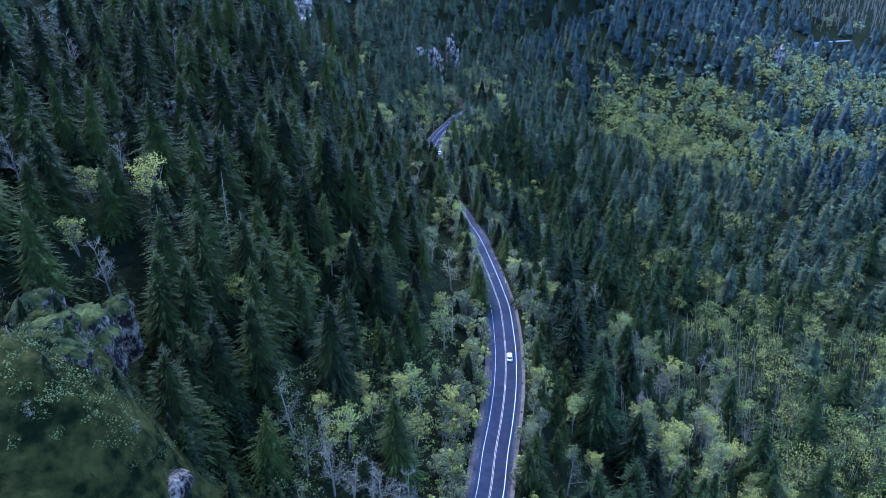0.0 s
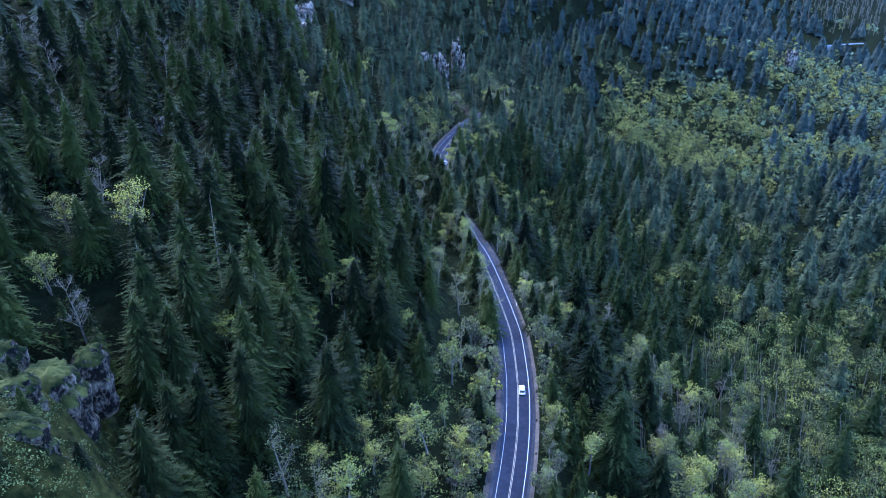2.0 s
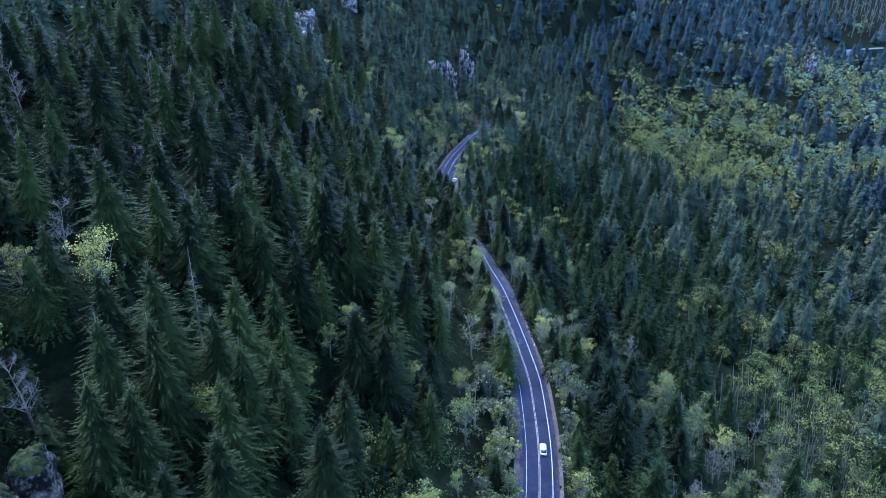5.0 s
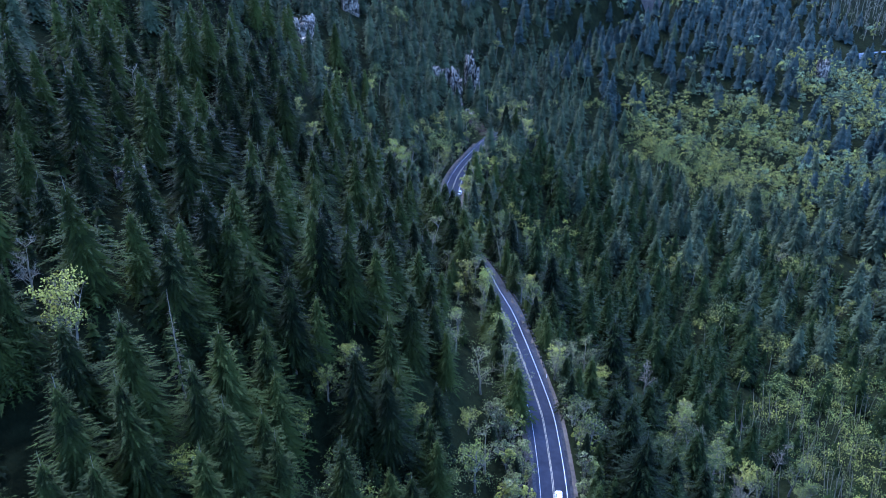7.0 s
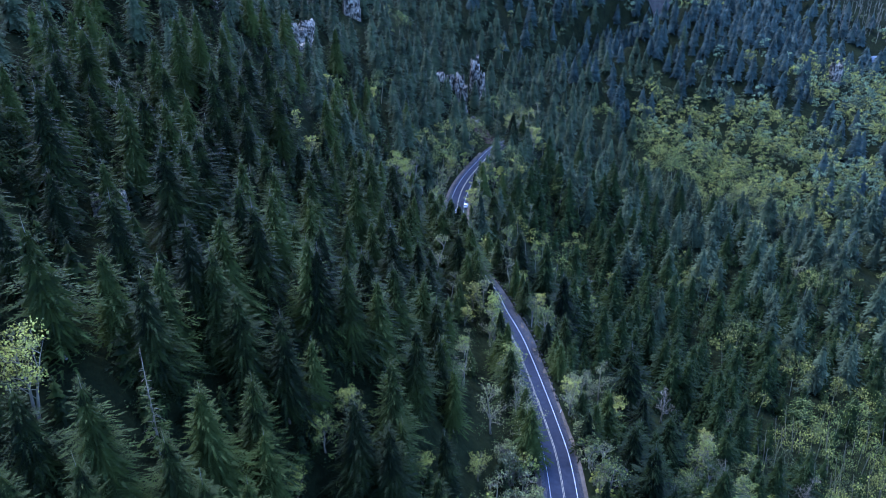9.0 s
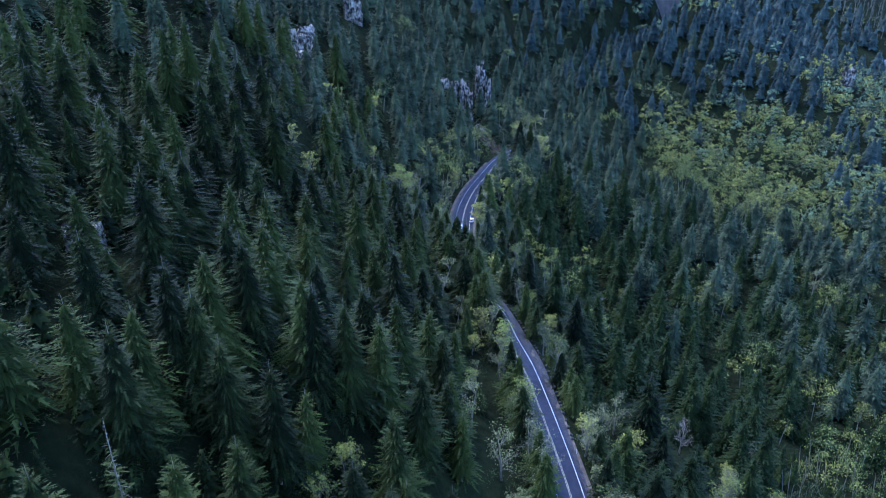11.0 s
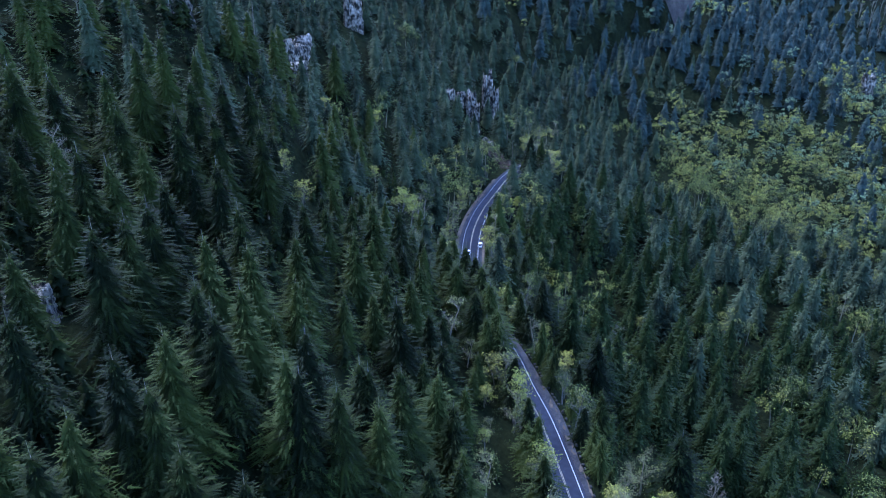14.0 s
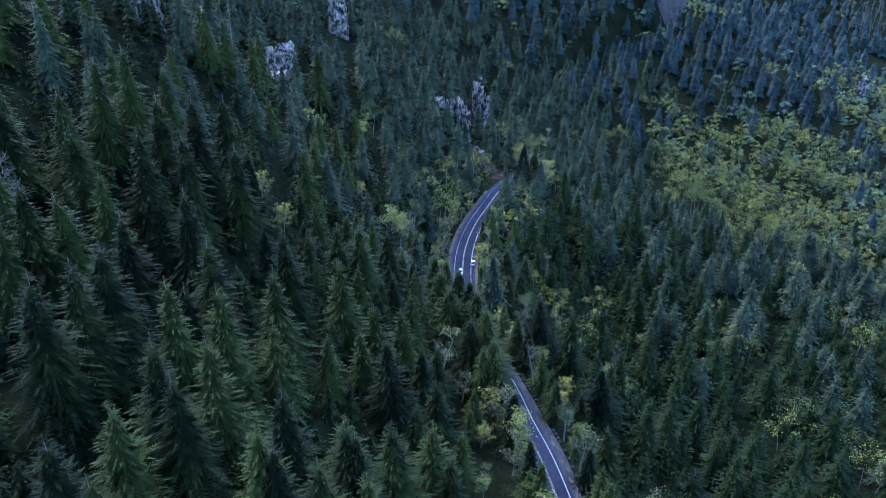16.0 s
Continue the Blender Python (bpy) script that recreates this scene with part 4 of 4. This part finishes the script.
def crag(seed, x, y, top, width, depth, height, turn, label, square=3.2):
    """A broad weathered crag: a squarish block, broken into ledges and cracks, mossy where it lies flat."""
    r = np.random.RandomState(seed)
    nu, nv = 84, 44
    th, ph = np.meshgrid(np.linspace(0.02, np.pi - 0.02, nv), np.arange(nu) * 2 * np.pi / nu, indexing="ij")
    d = np.stack([np.sin(th) * np.cos(ph), np.sin(th) * np.sin(ph), np.cos(th)], -1).reshape(-1, 3)
    p = d / (np.abs(d) ** square).sum(1)[:, None] ** (1 / square)
    for size, amount in ((1.6, 0.12), (3.6, 0.05), (9.0, 0.045), (22.0, 0.03)):
        wave = np.zeros(len(p))
        for k in range(5):
            a = r.normal(0, 1, 3)
            wave += np.sin(p @ (a / np.linalg.norm(a)) * size * r.uniform(0.7, 1.5) + r.uniform(0, 6.28))
        p = p * (1 + amount * (np.abs(wave) - 0.9 if size > 8 else wave) / 2.2)[:, None]
    shelf = np.round(p[:, 2] * 5 + 0.3 * np.sin(ph.ravel() * 3)) / 5
    p[:, :2] *= (1 + 0.07 * np.sin(shelf * 21 + 1.0))[:, None]
    v = p * [width / 2, depth / 2, height / 2]
    q = (np.arange(nv - 1)[:, None] * nu + np.arange(nu)[None]).ravel()
    e = (np.arange(nv - 1)[:, None] * nu + (np.arange(nu)[None] + 1) % nu).ravel()
    f = np.concatenate([np.stack([q, q + nu, e + nu], 1), np.stack([q, e + nu, e], 1)])
    rock = new("rock_outcrop", mesh_of("crag", v, f, M_CRAG))
    rock.matrix_world = pose(x, y, top - height / 2, 0, 0, turn)
    return tagged(rock, label, "rock", "crags on the knoll")


for k, (x, y, top, w, d, h, turn, label) in enumerate([
        (-64.3, 108.3, 70.5, 9.5, 9, 22, 12, "mossy basalt crag with a sheer grey face"), (-63.5, 120, 67.5, 6.5, 5, 15, 30, "dark violet-grey basalt crag under moss"),
        (-57.5, 89.5, 77.0, 9, 5, 11, 20, "pale broken ledge of rock and dry grass"), (-63, 98.5, 76.5, 8, 5, 10, 50, "mossy rock shoulder overgrown with grass"), (-75, 113, 72, 10, 8, 14, 75, "low mossy rock under brush")]):
    crag(260 + k, x, y, top, w, d, h, turn, label)

# a bare earth cut and scree between the cliff and the far bend
cx_, cy_ = np.meshgrid(np.linspace(-8, 24, 44), np.linspace(494, 534, 50))
cx_, cy_ = cx_.ravel(), cy_.ravel()
rim = (((cx_ - 8) + 0.6 * (cy_ - 512)) / 10) ** 2 + ((cy_ - 512) / 17) ** 2 + 0.3 * value_noise(cx_, cy_, 7.0, 35)
cz_ = ground(cx_, cy_) + 0.3 + 0.55 * value_noise(cx_, cy_, 4.0, 33) + 0.3 * value_noise(cx_, cy_, 1.6, 34) - 2.0 * np.clip(rim - 0.6, 0, 2) - 6.0 * (np.abs(side_of(cx_, cy_, ROAD)) < 5.6)
cq = (np.arange(49)[:, None] * 44 + np.arange(43)[None]).ravel()
tagged(new("earth_cut", mesh_of("earth_cut", np.stack([cx_, cy_, cz_], 1), np.stack([cq, cq + 1, cq + 45, cq + 44], 1), M_CUT)), "bare brown earth and scree above the road", "earth", kind="structure")

# the knoll's own cover of moss and grass, lying on the ground
kx, ky = np.meshgrid(np.linspace(-92, -34, 90), np.linspace(62, 132, 100))
kx, ky = kx.ravel(), ky.ravel()
rim = ((kx + 62) / 26) ** 2 + ((ky - 96) / 32) ** 2
kz = ground(kx, ky) + 0.9 + 0.45 * value_noise(kx, ky, 4.0, 31) + 0.25 * value_noise(kx, ky, 1.7, 32) - 3.0 * np.clip(rim - 0.75, 0, 2)
kq = (np.arange(99)[:, None] * 90 + np.arange(89)[None]).ravel()
tagged(new("mossy_ground", mesh_of("mossy_ground", np.stack([kx, ky, kz], 1), np.stack([kq, kq + 1, kq + 91, kq + 90], 1), M_KNOLL, True)), "olive moss and grass over a rocky knoll", "ground", kind="structure")

# mossy boulders on the knoll
for k, (x, y, sx_, sy_, sz_, dz, mat, label) in enumerate([
        (-43.5, 86, 3.0, 3.6, 2.4, -0.6, M_CRAGSTONE, "smooth rounded grey boulder in brush"), (-41, 89, 2.0, 2.4, 1.5, -0.5, M_CRAGSTONE, "small rounded grey boulder in brush")]):
    ob = new("boulder", boulder_mesh("boulder", 300 + k, sx_, sy_, sz_, mat))
    ob.matrix_world = pose(x, y, float(ground(x, y)[0]) + dz, 0, 0, 40 * k)
    tagged(ob, label, "boulder", "boulders on the knoll")

# guard stones along the outer edge of the pull-out
STONES = [boulder_mesh("guard_stone", 320 + k, 0.55, 0.4, 0.5, M_DARKSTONE, 10, 6) for k in range(4)]
run = ROAD[(ROAD[:, 1] > 250) & (ROAD[:, 1] < 343)]
gap = 0.0
for p, q in zip(run[:-1], run[1:]):
    gap += np.linalg.norm(q - p)
    if gap > 1.4:
        gap = -rng.choice([0.0, 0.2, 0.5])
        d = (q - p) / np.linalg.norm(q - p)
        off = 5.6 + 1.9 * math.exp(-((p[1] - 292) / 32) ** 2)
        ob = new("guard_stone", STONES[rng.randint(4)])
        ob.matrix_world = pose(p[0] + d[1] * off, p[1] - d[0] * off, 0.3, 0, 0, rng.uniform(0, 360))
        tagged(ob, "dark rough guard stone at the pull-out's edge", "guard stone", "guard stones along the road")

# reflector posts
for x, y in ((24.6, 246), (10.2, 333), (27.2, 190), (22.5, 500)):
    post = tagged(new("marker_post"), "slim white roadside marker post", "marker post", "marker posts")
    part("post", mesh_of("post", *tube([(0, 0, -0.3), (0, 0, 0.6), (0, 0, 1.25)], [0.09, 0.085, 0.08], 8), M_PAINT, True), post)
    part("reflector", mesh_of("reflector", *tube([(0, 0, 1.0), (0, 0, 1.12)], [0.1, 0.1], 8), M_REDLAMP, True), post, "red reflector band")
    post.matrix_world = pose(x, y, 0.05)


# earth banks beside the shoulders, lying on the slope
def bank(a, b, y0, y1, label):
    line = ROAD[(ROAD[:, 1] > y0) & (ROAD[:, 1] < y1)]
    cols = [ribbon(line, k, k + 0.01, 0.0)[0][:len(line)] for k in np.linspace(a, b, 5)]
    n = len(line)
    V = np.concatenate(cols)
    V[:, 2] = ground(V[:, 0], V[:, 1]) + 0.1 + 0.08 * value_noise(V[:, 0], V[:, 1], 2.5, 8)
    i = np.arange(n - 1)
    F = np.concatenate([np.stack([i + k * n, i + (k + 1) * n, i + (k + 1) * n + 1, i + k * n + 1], 1) for k in range(4)])
    tagged(new("earth_bank", mesh_of("earth_bank", V, F, M_EARTH, True)), label, "verge", kind="structure")


bank(5.0, 6.2, 120, 480, "bare brown earth verge below the road")
bank(-6.8, -5.2, 120, 480, "bare brown earth bank above the road")


# ---------------------------------------------------------------- cars
def loft(sections):
    """A closed hull through cross-sections of equal count."""
    k = len(sections[0])
    V = np.concatenate([np.asarray(c, float) for c in sections])
    F = []
    for i in range(len(sections) - 1):
        for j in range(k):
            p, q = i * k + j, i * k + (j + 1) % k
            F += [(p, q, q + k), (p, q + k, p + k)]
    for base, flip in ((0, 1), ((len(sections) - 1) * k, -1)):
        for j in range(1, k - 1):
            F.append((base, base + j, base + j + 1)[::-flip])
    return V, np.array(F)


def car_section(x, half, z0, z1, tuck=0.06):
    return [(x, -half + tuck, z0), (x, -half, z0 + 0.12), (x, -half, z1 - 0.16), (x, -half + 0.1, z1), (x, half - 0.1, z1), (x, half, z1 - 0.16), (x, half, z0 + 0.12), (x, half - tuck, z0)]


def slab(corners, push):
    """A thin plate between four corners, thickened by the vector push."""
    c = np.asarray(corners, float)
    return np.concatenate([c, c + push]), np.array([(0, 1, 2), (0, 2, 3), (4, 6, 5), (4, 7, 6), (0, 4, 5), (0, 5, 1), (1, 5, 6), (1, 6, 2), (2, 6, 7), (2, 7, 3), (3, 7, 4), (3, 4, 0)])


def make_car(x, y, heading, label):
    car = tagged(new("car"), label, "car", "cars on the road")
    part("body", mesh_of("car_body", *loft([car_section(-2.2, 0.74, 0.42, 0.78), car_section(-2.05, 0.86, 0.3, 0.95), car_section(-1.2, 0.9, 0.24, 1.0), car_section(0.9, 0.9, 0.24, 0.98), car_section(1.75, 0.86, 0.27, 0.86), car_section(2.2, 0.7, 0.4, 0.66)]), M_PAINT), car)
    part("roof", mesh_of("car_roof", *loft([car_section(-1.25, 0.6, 1.36, 1.5, 0.02), car_section(-0.4, 0.64, 1.38, 1.55, 0.02), car_section(0.25, 0.6, 1.36, 1.5, 0.02)]), M_PAINT), car)
    part("windscreen", mesh_of("windscreen", *slab([(0.98, -0.74, 0.99), (0.98, 0.74, 0.99), (0.28, 0.58, 1.44), (0.28, -0.58, 1.44)], (0.02, 0, 0.02)), M_GLASS), car)
    part("rear_window", mesh_of("rear_window", *slab([(-1.95, -0.7, 1.0), (-1.95, 0.7, 1.0), (-1.27, 0.58, 1.44), (-1.27, -0.58, 1.44)], (-0.02, 0, 0.02)), M_GLASS), car)
    for sd in (-1, 1):
        part("side_window", mesh_of("side_window", *slab([(-1.85, 0.78 * sd, 1.0), (0.9, 0.78 * sd, 1.0), (0.25, 0.6 * sd, 1.42), (-1.25, 0.6 * sd, 1.42)], (0, 0.02 * sd, 0.01)), M_GLASS), car)
        part("headlight", mesh_of("headlight", *slab([(2.06, 0.42 * sd, 0.6), (2.0, 0.74 * sd, 0.6), (1.92, 0.74 * sd, 0.74), (1.98, 0.42 * sd, 0.74)], (0.06, 0, 0.02)), M_LAMPGLASS), car)
        part("tail_light", mesh_of("tail_light", *slab([(-2.16, 0.45 * sd, 0.66), (-2.12, 0.76 * sd, 0.66), (-2.1, 0.76 * sd, 0.86), (-2.14, 0.45 * sd, 0.86)], (-0.06, 0, 0)), M_REDLAMP), car)
        for wx in (-1.35, 1.35):
            tyre = part("wheel", mesh_of("wheel", *tube([(wx, 0.68 * sd, 0.32), (wx, 0.78 * sd, 0.32), (wx, 0.9 * sd, 0.32)], [0.32, 0.33, 0.31], 16), M_TYRE), car)
            part("rim", mesh_of("rim", *tube([(wx, 0.86 * sd, 0.32), (wx, 0.91 * sd, 0.32), (wx, 0.912 * sd, 0.32)], [0.2, 0.2, 0.02], 12), M_METAL), tyre, "grey metal rim")
    car.matrix_world = pose(x, y, 0.105, 0, 0, heading)
    return car


make_car(21.9, 195, 87, "white hatchback driving on the asphalt road")
make_car(-1.9, 400, 84, "white hatchback far along the curving road")
make_car(-7.2, 392, 265, "pale oncoming car far along the curving road")

# ---------------------------------------------------------------- far clearing: a pale road above a wall, bare woods beyond
line = smooth_course([(436, 884), (455, 890), (476, 897), (500, 903)], 4.0)
base_z = float(ground(line[:, 0], line[:, 1]).max()) + 1.0
tagged(new("far_road", mesh_of("far_road", *ribbon(line, -1.6, 1.6, base_z, 0.8), M_CONCRETE)), "pale road crossing a clearing far off", "road", kind="structure")
tagged(new("retaining_wall", mesh_of("retaining_wall", *ribbon(line[:7], 1.7, 2.3, base_z - 0.2, 7.0), M_CONCRETE)), "pale concrete retaining wall below the far road", "wall", kind="structure")
twiggy = []
for x, y in lattice(430, 720, 930, 1130, 11.0):
    b = np.array([x, y, float(ground(x, y)[0]) - 0.5])
    h = rng.uniform(12, 19)
    twiggy.append(tube([b, b + [rng.uniform(-1, 1), 0, h]], [0.35, 0.08], 3))
    for k in range(9):
        a, hh, ln = rng.uniform(0, 6.28), rng.uniform(0.3, 0.95) * h, rng.uniform(1.5, 4.0)
        c = b + [0, 0, hh]
        twiggy.append(tube([c, c + [math.cos(a) * ln, math.sin(a) * ln, ln * 0.9]], [0.16, 0.05], 3))
tagged(new("bare_woods", mesh_of("bare_woods", *join(twiggy), M_PALEBARK)), "leafless pale grey woods beyond the clearing", "forest", kind="stuff")

# brown scree slope far off
rs = np.random.RandomState(9)
gx2, gy2 = np.meshgrid(np.linspace(-1, 1, 26), np.linspace(-1, 1, 26))
inside = gx2**2 + gy2**2
sxx, syy = 205 + 46 * gx2.ravel(), 900 + 32 * gy2.ravel()
szz = ground(sxx, syy) + 0.7 + 0.5 * rs.uniform(-1, 1, len(sxx)) - 1.6 * np.clip(inside.ravel() - 0.8, 0, 2)
jj = (np.arange(25)[:, None] * 26 + np.arange(25)[None]).ravel()
scree = new("scree_slope", mesh_of("scree_slope", np.stack([sxx, syy, szz], 1), np.stack([jj, jj + 1, jj + 27, jj + 26], 1), M_EARTH))
tagged(scree, "bare brown scree slope above the far woods", "scree", kind="structure")
